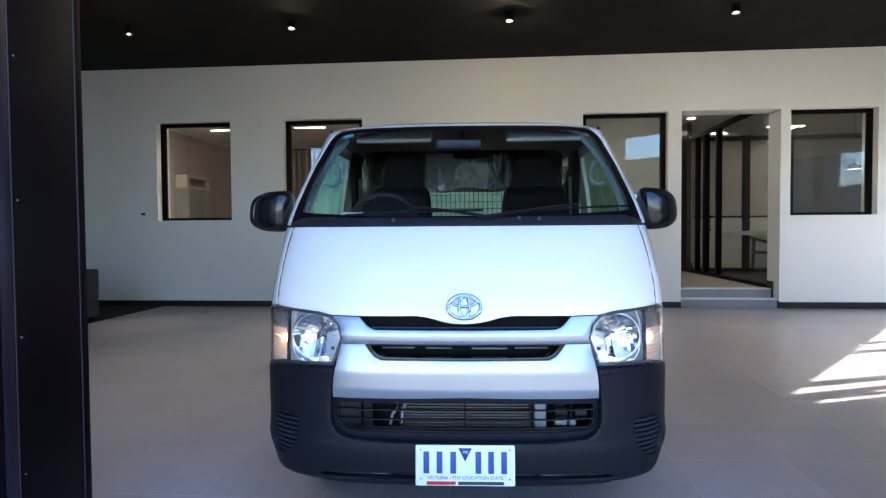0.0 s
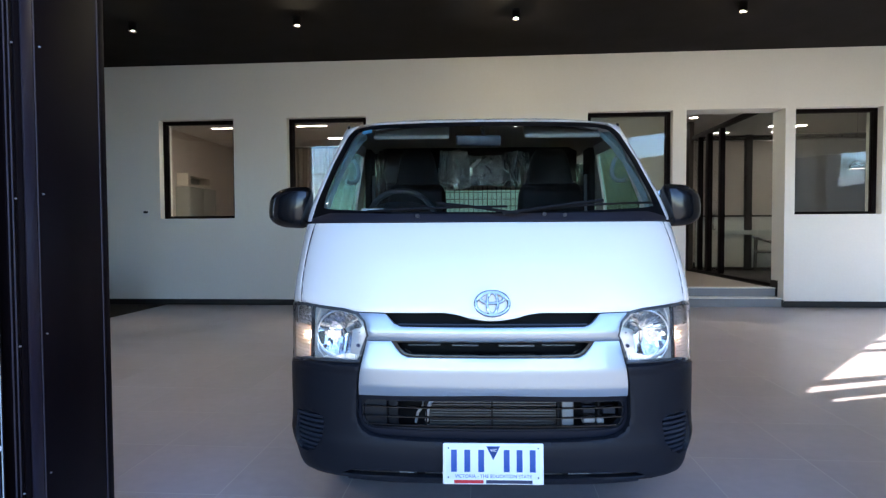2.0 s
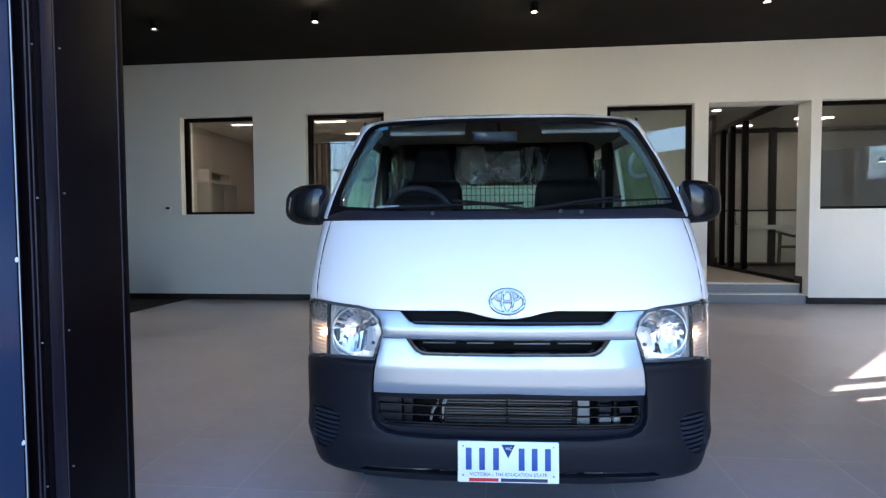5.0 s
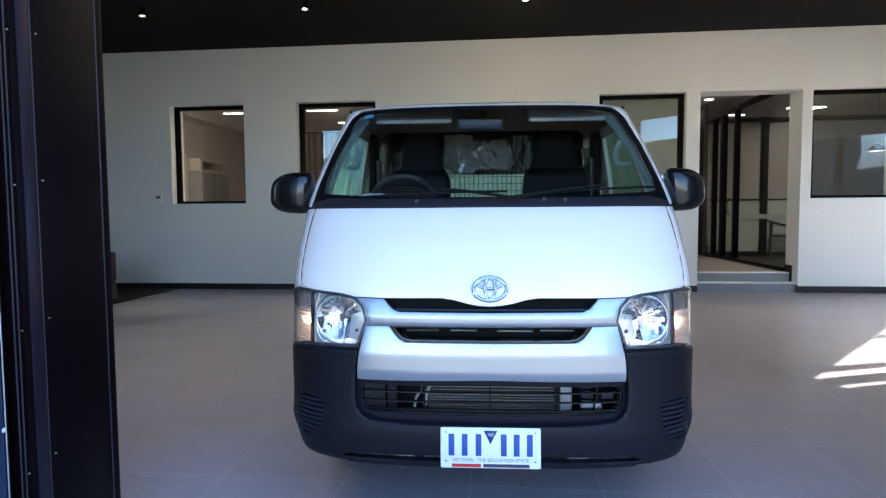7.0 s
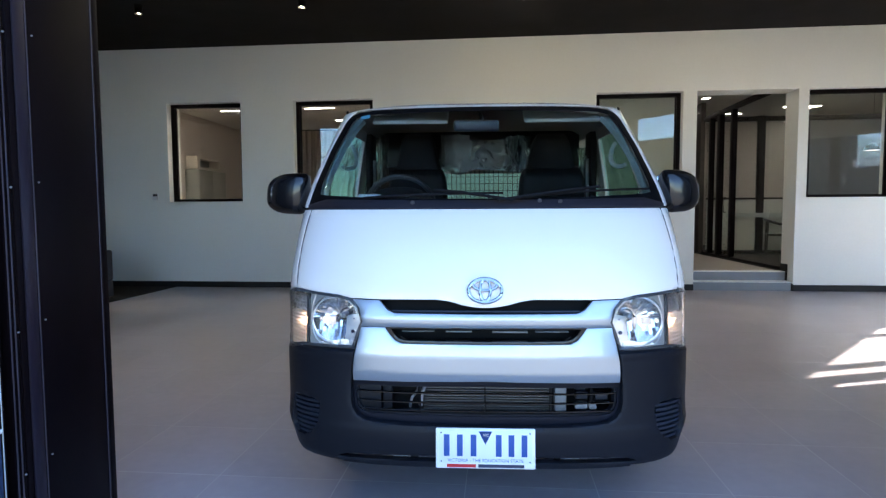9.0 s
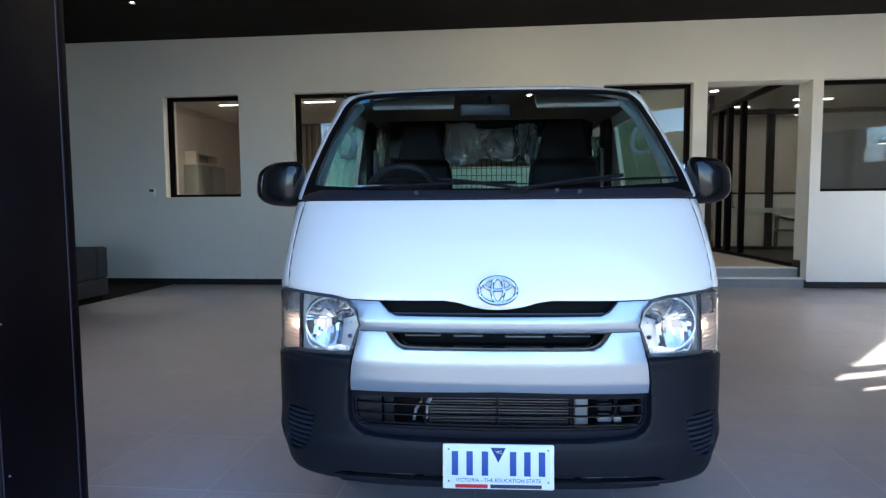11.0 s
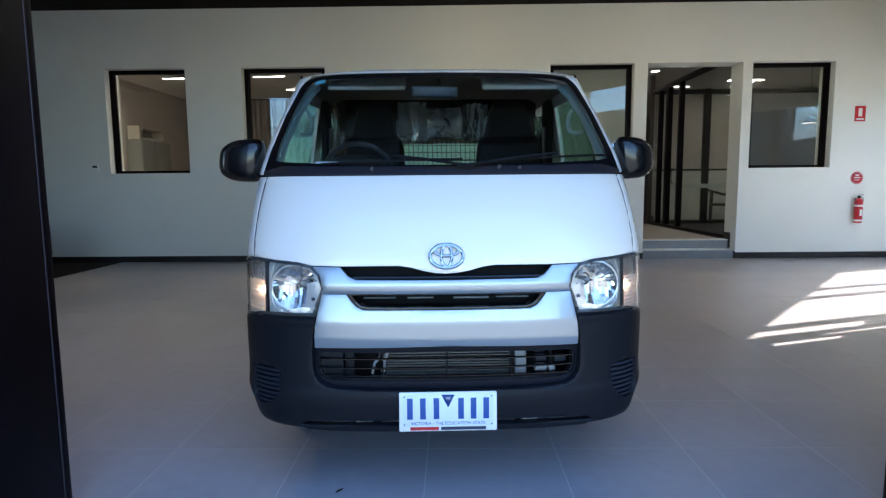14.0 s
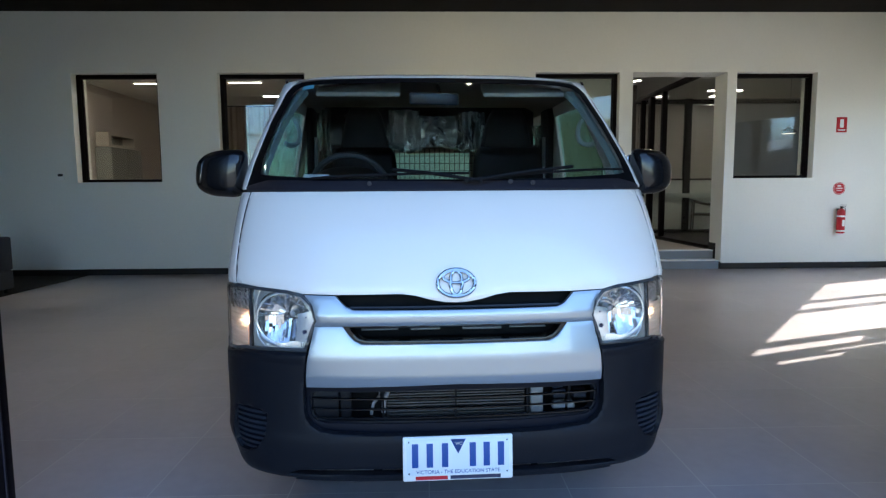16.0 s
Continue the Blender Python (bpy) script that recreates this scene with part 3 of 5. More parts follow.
def skin_normal(a, z):
    e = 0.004
    lim = math.pi / 2 - 1e-4
    a0, a1 = max(-lim, min(lim, a - e)), max(-lim, min(lim, a + e))
    if abs(a0) < e * 2 and a0 * a1 <= 0:
        a0, a1 = -0.02, 0.02
    da = skin(a1, z) - skin(a0, z)
    dz = skin(a, z + e) - skin(a, z - e)
    n = da.cross(dz)
    return n.normalized() if n.length else Vector((0, -1, 0))


def dense(pts, step=0.03):
    out = []
    for p, q in zip(pts, pts[1:] + pts[:1]):
        n = max(1, int(math.hypot(q[0] - p[0], q[1] - p[1]) / step))
        out += [(p[0] + (q[0] - p[0]) * i / n, p[1] + (q[1] - p[1]) * i / n) for i in range(n)]
    return out


def fill_loops(loops, cuts0, cuts1):
    """Flat filled shape (with holes) in a parameter plane, cut into a grid."""
    bm = bmesh.new()
    for lp in loops:
        vs = [bm.verts.new((p[0], p[1], 0)) for p in lp]
        for i in range(len(vs)):
            bm.edges.new((vs[i], vs[(i + 1) % len(vs)]))
    bmesh.ops.triangle_fill(bm, use_beauty=True, use_dissolve=False, edges=list(bm.edges), normal=(0, 0, 1))
    for axis, cuts in ((0, cuts0), (1, cuts1)):
        for c in cuts:
            co = (c, 0, 0) if axis == 0 else (0, c, 0)
            no = (1, 0, 0) if axis == 0 else (0, 1, 0)
            bmesh.ops.bisect_plane(bm, geom=list(bm.verts) + list(bm.edges) + list(bm.faces), plane_co=co, plane_no=no, dist=1e-5)
    return bm


def thicken(bm, place, thick, drop=0.0015):
    """Lay the flat grid on place(u, v, offset) and give it thickness."""
    bm.verts.index_update()
    rim = {v.index for v in bm.verts if v.is_boundary}
    flat = [(v.co.x, v.co.y) for v in bm.verts]
    faces = [[v.index for v in f.verts] for f in bm.faces]
    edges = [(e.verts[0].index, e.verts[1].index, [v.index for v in e.link_faces[0].verts]) for e in bm.edges if e.is_boundary and e.link_faces]
    bm.free()
    out = bmesh.new()
    top = [out.verts.new(place(u, v, -drop if i in rim else 0.0)) for i, (u, v) in enumerate(flat)]
    bot = [out.verts.new(place(u, v, -thick)) for u, v in flat]
    for f in faces:
        out.faces.new([top[i] for i in f])
        out.faces.new([bot[i] for i in f][::-1])
    for a, b, f in edges:
        k = f.index(a)
        if f[(k + 1) % len(f)] != b:
            a, b = b, a
        out.faces.new((top[b], top[a], bot[a], bot[b]))
    return out


def span(lo, hi, step):
    n = max(1, int((hi - lo) / step))
    return [lo + (hi - lo) * i / n for i in range(1, n)]


def front_panel(outline, off=0.0, thick=0.004, holes=(), sa=0.055, sz=0.03, drop=0.0015):
    """A body panel from its outline in front view (x, z), laid on the skin."""
    fo = off if callable(off) else (lambda x, z: off)
    loops = [[(angle_of(x, z), z) for x, z in dense(lp)] for lp in (outline, *holes)]
    us, zs = [p[0] for p in loops[0]], [p[1] for p in loops[0]]
    bm = fill_loops(loops, span(min(us), max(us), sa), span(min(zs), max(zs), sz))

    def place(a, z, o):
        p = skin(a, z)
        return p + skin_normal(a, z) * (fo(p.x, z) + o)
    return thicken(bm, place, thick, drop)


def mirror(half):
    """Whole outline from the right half, listed from the centre line round to the centre line."""
    left = [(-x, z) for x, z in half[::-1]]
    if half[0][0] == 0:
        left = left[:-1]
    if half[-1][0] == 0:
        left = left[1:]
    return half + left


def flip(pts):
    return [(-x, z) for x, z in pts[::-1]]


def wide(z):
    return level(z)[1]


def knots(z, *pairs):
    """Piecewise linear."""
    for (z0, v0), (z1, v1) in zip(pairs, pairs[1:]):
        if z <= z1:
            return v0 + (v1 - v0) * max(0, min(1, (z - z0) / (z1 - z0)))
    return pairs[-1][1]


van = empty("van", VAN, "white delivery van with dark unpainted bumper, parked on the tiles", "van")

# painted panels
HOOD_CUT = [(0.772, 1.288), (0.778, 1.25), (0.782, 1.21), (0.785, 1.13), (0.783, 1.04), (0.774, 0.966)]
hood = mirror([(0, 1.287), (0.4, 1.287), (0.70, 1.288)] + HOOD_CUT + [(0.684, 0.959), (0.58, 0.952), (0.522, 0.940), (0.407, 0.938), (0.184, 0.940), (0.135, 0.933), (0.086, 0.919), (0.04, 0.911), (0, 0.909)])
part("bonnet", front_panel(hood, 0.002, 0.006, sa=0.04, sz=0.02, drop=0.004), M_PAINT, van)
for s in (1, -1):
    edge = [(x + 0.0080, z) for x, z in HOOD_CUT]
    o = [(x - 0.02, z) for x, z in HOOD_CUT] + [(x + 0.022, z) for x, z in HOOD_CUT[::-1]]
    # black strip behind the bonnet gap stands for the shade in it
    part("seam_shade", front_panel(o if s > 0 else flip(o), -0.009, 0.003), M_VOID, van)
    o = edge + [(0.80, 0.962), (wide(0.945), 0.945)] + [(wide(z), z) for z in (1.05, 1.15, 1.288)]
    part("fender", front_panel(o if s > 0 else flip(o), 0.0, 0.004, drop=0.003), M_PAINT, van)
    o = [(0.806, 1.296), (0.800, 1.40), (0.774, 1.60), (0.732, 1.768), (0.705, 1.802), (0.68, 1.826)] + [(wide(z), z) for z in (1.826, 1.7, 1.6, 1.5, 1.4, 1.296)]
    part("a_pillar", front_panel(o if s > 0 else flip(o), 0.004, 0.006, drop=0.003), M_PAINT, van)

slat = mirror([(0, 0.884), (0.348, 0.886), (0.375, 0.898), (0.392, 0.915), (0.410, 0.934), (0.517, 0.936), (0.487, 0.903), (0.472, 0.850), (0.483, 0.833), (0.386, 0.832), (0, 0.834)])
part("grille_bar", front_panel(slat, lambda x, z: knots(z, (0.832, 0.004), (0.845, 0.010), (0.866, 0.012), (0.886, 0.008), (0.94, -0.002)), 0.02, sa=0.03, sz=0.008, drop=0.002), M_SILVER, van, "pearl white cross bar")
low = mirror([(0, 0.768), (0.322, 0.770), (0.348, 0.782), (0.368, 0.803), (0.387, 0.829), (0.483, 0.829), (0.500, 0.745), (0.508, 0.70), (0.516, 0.618), (0, 0.627)])
part("lower_grille_panel", front_panel(low, lambda x, z: knots(z, (0.618, 0.000), (0.645, 0.009), (0.655, 0.012), (0.722, 0.015), (0.736, 0.013), (0.768, 0.008), (0.83, -0.003)), 0.02, sa=0.03, sz=0.010, drop=0.001), M_SILVER, van, "pearl white lower grille panel")

# bumper with its openings
FOG = [(0.660, 0.512), (0.690, 0.526), (0.738, 0.530), (0.788, 0.518), (0.794, 0.44), (0.786, 0.390), (0.768, 0.368), (0.735, 0.366), (0.695, 0.388), (0.668, 0.43)]
SLOT = [(0.17, 0.332), (0.45, 0.328), (0.55, 0.320), (0.588, 0.304), (0.55, 0.302), (0.40, 0.308), (0.17, 0.311)]
INTAKE = mirror([(0, 0.600), (0.502, 0.595), (0.515, 0.588), (0.519, 0.574), (0.519, 0.53), (0.511, 0.503), (0.493, 0.487), (0.46, 0.481), (0, 0.477)])
bump = mirror([(0, 0.450), (0.25, 0.452), (0.43, 0.458), (0.475, 0.466), (0.503, 0.482), (0.520, 0.506), (0.527, 0.535), (0.526, 0.614), (0.512, 0.738), (0.62, 0.737), (0.745, 0.733)] + [(wide(z), z) for z in (0.70, 0.60, 0.50, 0.42, 0.38, 0.350, 0.320, 0.300)] + [(0.770, 0.286), (0.70, 0.280), (0.62, 0.280), (0.40, 0.283), (0.20, 0.288), (0, 0.289)])


def bumper_off(x, z):
    d = 0.006
    d += knots(z, (0.20, -0.02), (0.27, -0.012), (0.31, 0.0), (0.40, 0.010), (0.43, 0.010), (0.455, 0.004), (0.50, 0.0), (0.70, 0.0), (0.718, 0.005), (0.728, 0.004), (0.74, -0.010))
    return d


bumper = part("bumper", front_panel(bump, bumper_off, 0.03, [FOG, flip(FOG), SLOT, flip(SLOT)], sa=0.022, sz=0.0095, drop=0.004), M_BUMPER, van, "dark textured plastic bumper")
insert = mirror([(0, 0.626), (0.535, 0.622), (0.545, 0.53), (0.530, 0.485), (0.49, 0.456), (0.43, 0.447), (0, 0.440)])
part("intake_insert", front_panel(insert, -0.030, 0.012, [INTAKE], sz=0.02), M_INSERT, bumper, "near-black insert round the lower opening")
for s in (1, -1):
    f = FOG if s > 0 else flip(FOG)
    fog = part("fog_lamp_blank", front_panel(f, -0.014, 0.01), M_BUMPER, bumper)
    for k in range(8):
        z = 0.512 - 0.0195 * k
        a = 0.667 + max(0, 0.42 - z) * 0.75
        b = 0.791 - max(0, 0.40 - z) * 0.45
        bm = bmesh.new()
        rows = []
        for i in range(9):
            x = a + (b - a) * i / 8
            rows.append([bm.verts.new(skin_xz(s * x, z - 0.004 * i / 8 + dz, o)) for dz, o in ((0.0085, -0.014), (0.0065, -0.001), (-0.002, 0.001), (-0.0075, -0.010), (-0.008, -0.014))])
        for ra, rb in zip(rows, rows[1:]):
            for i in range(4):
                bm.faces.new((ra[i], ra[i + 1], rb[i + 1], rb[i]))
        bm.faces.new(rows[0])
        bm.faces.new(rows[-1][::-1])
        part("rib", bm, M_RIBBL, bumper)
    if s > 0:
        bm = bmesh.new()
        edge = [(0.664, 0.412), (0.672, 0.392), (0.692, 0.368), (0.716, 0.352), (0.740, 0.347), (0.768, 0.350), (0.788, 0.358)]
        tube(bm, [skin_xz(x, z, 0.004) for x, z in edge], 0.0042, 8)
        part("bezel", bm, M_GREYPL, bumper, "scuffed pale edge")
    bm = boxes((0.300, 0.365, 0.045, 0.06, 0.295, 0.328) if s > 0 else (-0.365, -0.300, 0.045, 0.06, 0.295, 0.328), bevel=0.004)
    part("tow_bracket", bm, M_STEPG, bumper)
    bm = boxes((0.270, 0.292, 0.04, 0.06, 0.295, 0.322) if s > 0 else (-0.292, -0.262, 0.04, 0.06, 0.295, 0.320), bevel=0.003)
    part("tow_bracket", bm, M_BLACK, bumper)
lip = mirror([(0, 0.303), (0.3, 0.300), (0.5, 0.294), (0.560, 0.290), (0.565, 0.283), (0.4, 0.282), (0.2, 0.283), (0, 0.284)])
part("lip", front_panel(lip, 0.003, 0.014), M_BUMPER, bumper)

# near-black sheets stand in for the shade behind the openings
# added sheet that stops light leaking through the front openings
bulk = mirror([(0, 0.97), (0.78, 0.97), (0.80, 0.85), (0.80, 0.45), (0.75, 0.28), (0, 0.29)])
part("dark_backing", front_panel(bulk, -0.16, 0.01), M_VOID, van)
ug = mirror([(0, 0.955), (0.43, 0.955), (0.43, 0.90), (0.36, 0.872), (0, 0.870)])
part("upper_grille", front_panel(ug, -0.05, 0.008), M_VOID, van, "black sheet for the shaded depth of the upper grille")
bm = bmesh.new()
tube(bm, [skin_xz(x, 0.893, -0.012) for x in np.linspace(-0.36, 0.36, 25)], 0.006, 6)
part("grille_lip", bm, M_TRIMBLK, van)
rim = mirror([(0, 0.840), (0.392, 0.838), (0.370, 0.800), (0.350, 0.778), (0.325, 0.764), (0, 0.762)])
rim_in = mirror([(0, 0.826), (0.366, 0.825), (0.350, 0.803), (0.333, 0.788), (0.310, 0.780), (0, 0.778)])
part("grille_surround", front_panel(rim, -0.004, 0.05, [rim_in], sz=0.01), M_TRIMBLK, van, "black lower grille surround")
for a, b, z, h in ((-0.33, -0.20, 0.799, 0.0025), (-0.155, -0.05, 0.798, 0.003), (0.03, 0.17, 0.797, 0.004), (0.20, 0.33, 0.799, 0.0025)):
    part("radiator_clip", boxes((a, b, 0.10, 0.115, z - h, z + h), bevel=0.002), M_STEPG, van)
part("radiator_support", boxes((-0.40, 0.40, 0.115, 0.13, 0.77, 0.84)), M_VOID, van, smooth=False)
for k in range(9):
    x = -0.36 + 0.09 * k
    part("bracket", boxes((x, x + 0.012, 0.105, 0.116, 0.815, 0.835), bevel=0.001), M_BLACK, van)

# lower intake: bars, condenser, pipes
for z in (0.566, 0.529, 0.497):
    bm = bmesh.new()
    rows = []
    for x in np.linspace(-0.516, 0.516, 33):
        rows.append([bm.verts.new(skin_xz(x, z + dz, o - 0.016)) for dz, o in ((0.0032, -0.030), (0.0032, -0.020), (0.0013, -0.0165), (-0.0013, -0.0165), (-0.0032, -0.020), (-0.0032, -0.030))])
    for ra, rb in zip(rows, rows[1:]):
        for i in range(6):
            bm.faces.new((ra[i], ra[(i + 1) % 6], rb[(i + 1) % 6], rb[i]))
    bm.faces.new(rows[0])
    bm.faces.new(rows[-1][::-1])
    part("intake_bar", bm, M_TRIMBLK, van)
for x in (-0.255, 0.0, 0.255):
    bm = boxes((x - 0.003, x + 0.003, 0.050, 0.062, 0.484, 0.594))
    part("intake_post", bm, M_BLACK, van, smooth=False)
part("intake_rim", front_panel(INTAKE, -0.037, 0.03, [mirror([(0, 0.594), (0.496, 0.589), (0.508, 0.583), (0.512, 0.572), (0.512, 0.532), (0.505, 0.509), (0.489, 0.494), (0.46, 0.488), (0, 0.484)])], sz=0.01), M_BUMPER, van)
cond = empty("condenser", pose(0, 0, 0), "")
cond.parent = van
for k in range(13):
    z = 0.475 + 0.0105 * k
    part("fin", boxes((-0.245, 0.255, 0.10, 0.112, z, z + 0.0045)), M_FIN, cond, smooth=False)
part("core", boxes((-0.245, 0.255, 0.112, 0.13, 0.465, 0.615)), M_BLACK, cond, smooth=False)
part("header_tank", boxes((0.274, 0.322, 0.09, 0.12, 0.46, 0.61), bevel=0.006), M_STEPG, cond)
part("header_line", boxes((0.266, 0.271, 0.088, 0.12, 0.46, 0.61)), M_BLACK, cond)
part("duct_panel", boxes((-0.53, -0.413, 0.085, 0.11, 0.46, 0.61), (-0.408, -0.370, 0.09, 0.11, 0.46, 0.61), bevel=0.004), M_BUMPER, cond)
bm = bmesh.new()
tube(bm, [(-0.335, 0.10, 0.592), (-0.285, 0.095, 0.594), (-0.268, 0.095, 0.578), (-0.272, 0.10, 0.555), (-0.292, 0.10, 0.53), (-0.30, 0.10, 0.49)], 0.0055, 8)
part("pipe", bm, M_ALUPIPE, cond)
bm = bmesh.new()
tube(bm, [(-0.222, 0.09, 0.602), (-0.24, 0.09, 0.575), (-0.252, 0.09, 0.545), (-0.256, 0.09, 0.50)], 0.008, 8)
part("pipe", bm, M_ALUPIPE, cond)
for x0, x1, z0, z1, r, mm in ((0.352, 0.400, 0.564, 0.592, 0.012, M_RIBBL), (0.360, 0.407, 0.530, 0.560, 0.004, M_RIBBL), (0.436, 0.486, 0.528, 0.557, 0.004, M_RIBBL), (0.486, 0.502, 0.574, 0.592, 0.006, M_RIBBL), (0.415, 0.427, 0.48, 0.60, 0.003, M_BLACK)):
    part("fitting", boxes((x0, x1, 0.10, 0.135, z0, z1), bevel=r, seg=3), mm, cond)
for x0, x1, lean in ((0.356, 0.406, 1), (0.411, 0.442, -1)):
    # pale rounded sensor cover in two halves
    bm = boxes((x0, x1, 0.092, 0.12, 0.492, 0.520), bevel=0.007, seg=4)
    for v in bm.verts:
        if v.co.z > 0.506:
            v.co.x += lean * 0.5 * (v.co.z - 0.506) * (1 if (v.co.x < (x0 + x1) / 2) == (lean > 0) else 0.1)
    part("sensor_cover", bm, M_STEPG, cond, "pale rounded cover")

# windscreen
WS_OUT = mirror([(0, 1.295), (0.40, 1.296), (0.70, 1.300), (0.800, 1.304), (0.794, 1.40), (0.768, 1.60), (0.726, 1.765), (0.700, 1.798), (0.66, 1.814), (0.56, 1.822), (0, 1.828)])
WS_IN = mirror([(0, 1.330), (0.40, 1.332), (0.70, 1.350), (0.748, 1.358), (0.754, 1.42), (0.731, 1.60), (0.690, 1.750), (0.664, 1.782), (0.60, 1.795), (0, 1.803)])
part("windscreen_border", front_panel(WS_OUT, 0.002, 0.003, [WS_IN], sz=0.02), M_FRIT, van, "black windscreen border")
ws = part("windscreen", front_panel(WS_OUT, -0.002, 0.004), M_WSGLASS, van, "clear curved windscreen")
ws.visible_shadow = False
cowl = mirror([(0, 1.288), (0.5, 1.289), (0.79, 1.290), (0.80, 1.306), (0.70, 1.33), (0.4, 1.322), (0, 1.320)])
part("cowl", front_panel(cowl, 0.006, 0.01, sz=0.008), M_COWL, van, "dark purple-black cowl panel")
o = [(-0.640, 1.784), (-0.592, 1.790), (-0.588, 1.768), (-0.648, 1.762)]
part("sticker", front_panel(o, 0.006, 0.0015), M_STICKER, van, "small pale blue windscreen sticker")

# roof
bm = bmesh.new()
rows = []
NA = 32
for j in range(22):
    v = (j / 21) ** 3
    row = []
    for i in range(NA + 1):
        a = -math.pi / 2 + math.pi * i / NA
        p = skin(a, 1.828)
        y = p.y + (4.66 - p.y) * v
        r = abs(p.x) / 0.771
        rise = 0.118 * (1 - math.exp(-(y - p.y) / 0.42)) + 0.010 * min(1, (y - p.y) / 0.006)
        row.append(bm.verts.new((p.x, y, 1.828 + rise * (1 - r ** 5))))
    rows.append(row)
for ra, rb in zip(rows, rows[1:]):
    for i in range(NA):
        bm.faces.new((ra[i], ra[i + 1], rb[i + 1], rb[i]))
bmesh.ops.solidify(bm, geom=list(bm.faces), thickness=0.006)
part("roof", bm, M_PAINT, van)

# sides
def side_start(z):
    y0, w, c = level(z)
    return y0 + c


def arch(yc, r, n=14):
    return [(yc + r * math.cos(math.pi - math.pi * i / n), 0.32 + r * math.sin(math.pi * i / n)) for i in range(n + 1)]


outline = [(side_start(z) + 0.003, z) for z in (1.826, 1.7, 1.6, 1.5, 1.4, 1.29, 1.15, 1.0, 0.85, 0.70, 0.55, 0.45)] + [(0.56, 0.32)] + arch(1.0, 0.37) + arch(3.57, 0.37) + [(4.66, 0.36), (4.68, 0.8), (4.66, 1.3), (4.62, 1.826)]
WIN1 = [(0.80, 1.275), (1.16, 1.725), (1.64, 1.735), (1.66, 1.275)]
WIN2 = [(1.86, 1.275), (1.86, 1.735), (2.95, 1.735), (2.95, 1.275)]
for s in (1, -1):
    bm = fill_loops([dense(l, 0.06) for l in (outline, WIN1, WIN2)], span(0.4, 4.7, 0.25), span(0.3, 1.83, 0.06))
    part("side_panel", thicken(bm, lambda y, z, o, s=s: Vector((s * (level(z)[1] + o), y, z)), 0.03), M_PAINT, van)
    for wname, wl in (("door_window", WIN1), ("rear_side_window", WIN2)):
        bm = fill_loops([dense(wl, 0.1)], span(0.4, 4.7, 0.3), span(0.3, 1.83, 0.08))
        g = part(wname, thicken(bm, lambda y, z, o, s=s: Vector((s * (level(z)[1] - 0.012 + o), y, z)), 0.004), M_SIDEGLASS, van, "green-tinted window glass")
        g.visible_shadow = False
bm = fill_loops([dense(l, 0.08) for l in ([(-0.83, 0.40), (0.83, 0.40), (0.83, 1.3), (0.765, 1.826), (-0.765, 1.826), (-0.83, 1.3)], [(-0.6, 1.2), (0.6, 1.2), (0.56, 1.72), (-0.56, 1.72)])], [], [])
part("tailgate", thicken(bm, lambda x, z, o: Vector((x, 4.66 + o, z)), 0.03), M_PAINT, van)
g = part("tailgate_window", boxes((-0.6, 0.6, 4.64, 4.645, 1.2, 1.72)), M_SIDEGLASS, van)
g.visible_shadow = False
part("rear_bumper", boxes((-0.82, 0.82, 4.62, 4.72, 0.32, 0.55), bevel=0.03), M_BUMPER, van)
part("floor_pan", boxes((-0.80, 0.80, 0.40, 4.62, 0.42, 0.55)), M_CARGO, van, smooth=False)

# wheels
for y in (1.0, 3.57):
    for s in (1, -1):
        w = empty("wheel", pose(s * 0.73, y, 0.325))
        w.parent = van
        bm = bmesh.new()
        lathe(bm, [(0.20, -0.095), (0.30, -0.10), (0.322, -0.08), (0.325, 0.0), (0.322, 0.08), (0.30, 0.10), (0.20, 0.095)], 36, 'X')
        part("tyre", bm, M_TYRE, w)
        bm = bmesh.new()
        lathe(bm, [(0.199, -0.09), (0.18, -0.07), (0.06, -0.05), (0.05, -0.06 if s < 0 else 0.06), (0.06, 0.05), (0.18, 0.07), (0.199, 0.09)], 24, 'X')
        part("rim", bm, M_STEEL, w)

# headlights
LENS = [(0.832, 0.943), (0.772, 0.957), (0.684, 0.953), (0.58, 0.945), (0.528, 0.934), (0.496, 0.904), (0.482, 0.850), (0.495, 0.82), (0.510, 0.772), (0.519, 0.748), (0.61, 0.746), (0.745, 0.742), (0.836, 0.716), (0.846, 0.80), (0.843, 0.90)]
BOWL_X, BOWL_Z = 0.600, 0.853


def bowl_frame(s):
    """Matrix of the reflector bowl: z looks out, x across, y up."""
    c = skin_xz(s * BOWL_X, BOWL_Z - 0.004, -0.026)
    n = (skin_normal(angle_of(s * BOWL_X, BOWL_Z), BOWL_Z) + Vector((0, -1.6, 0))).normalized()
    ux = Vector((0, 0, 1)).cross(n).normalized()
    uy = n.cross(ux)
    return Matrix(((ux.x, uy.x, n.x, c.x), (ux.y, uy.y, n.y, c.y), (ux.z, uy.z, n.z, c.z), (0, 0, 0, 1)))


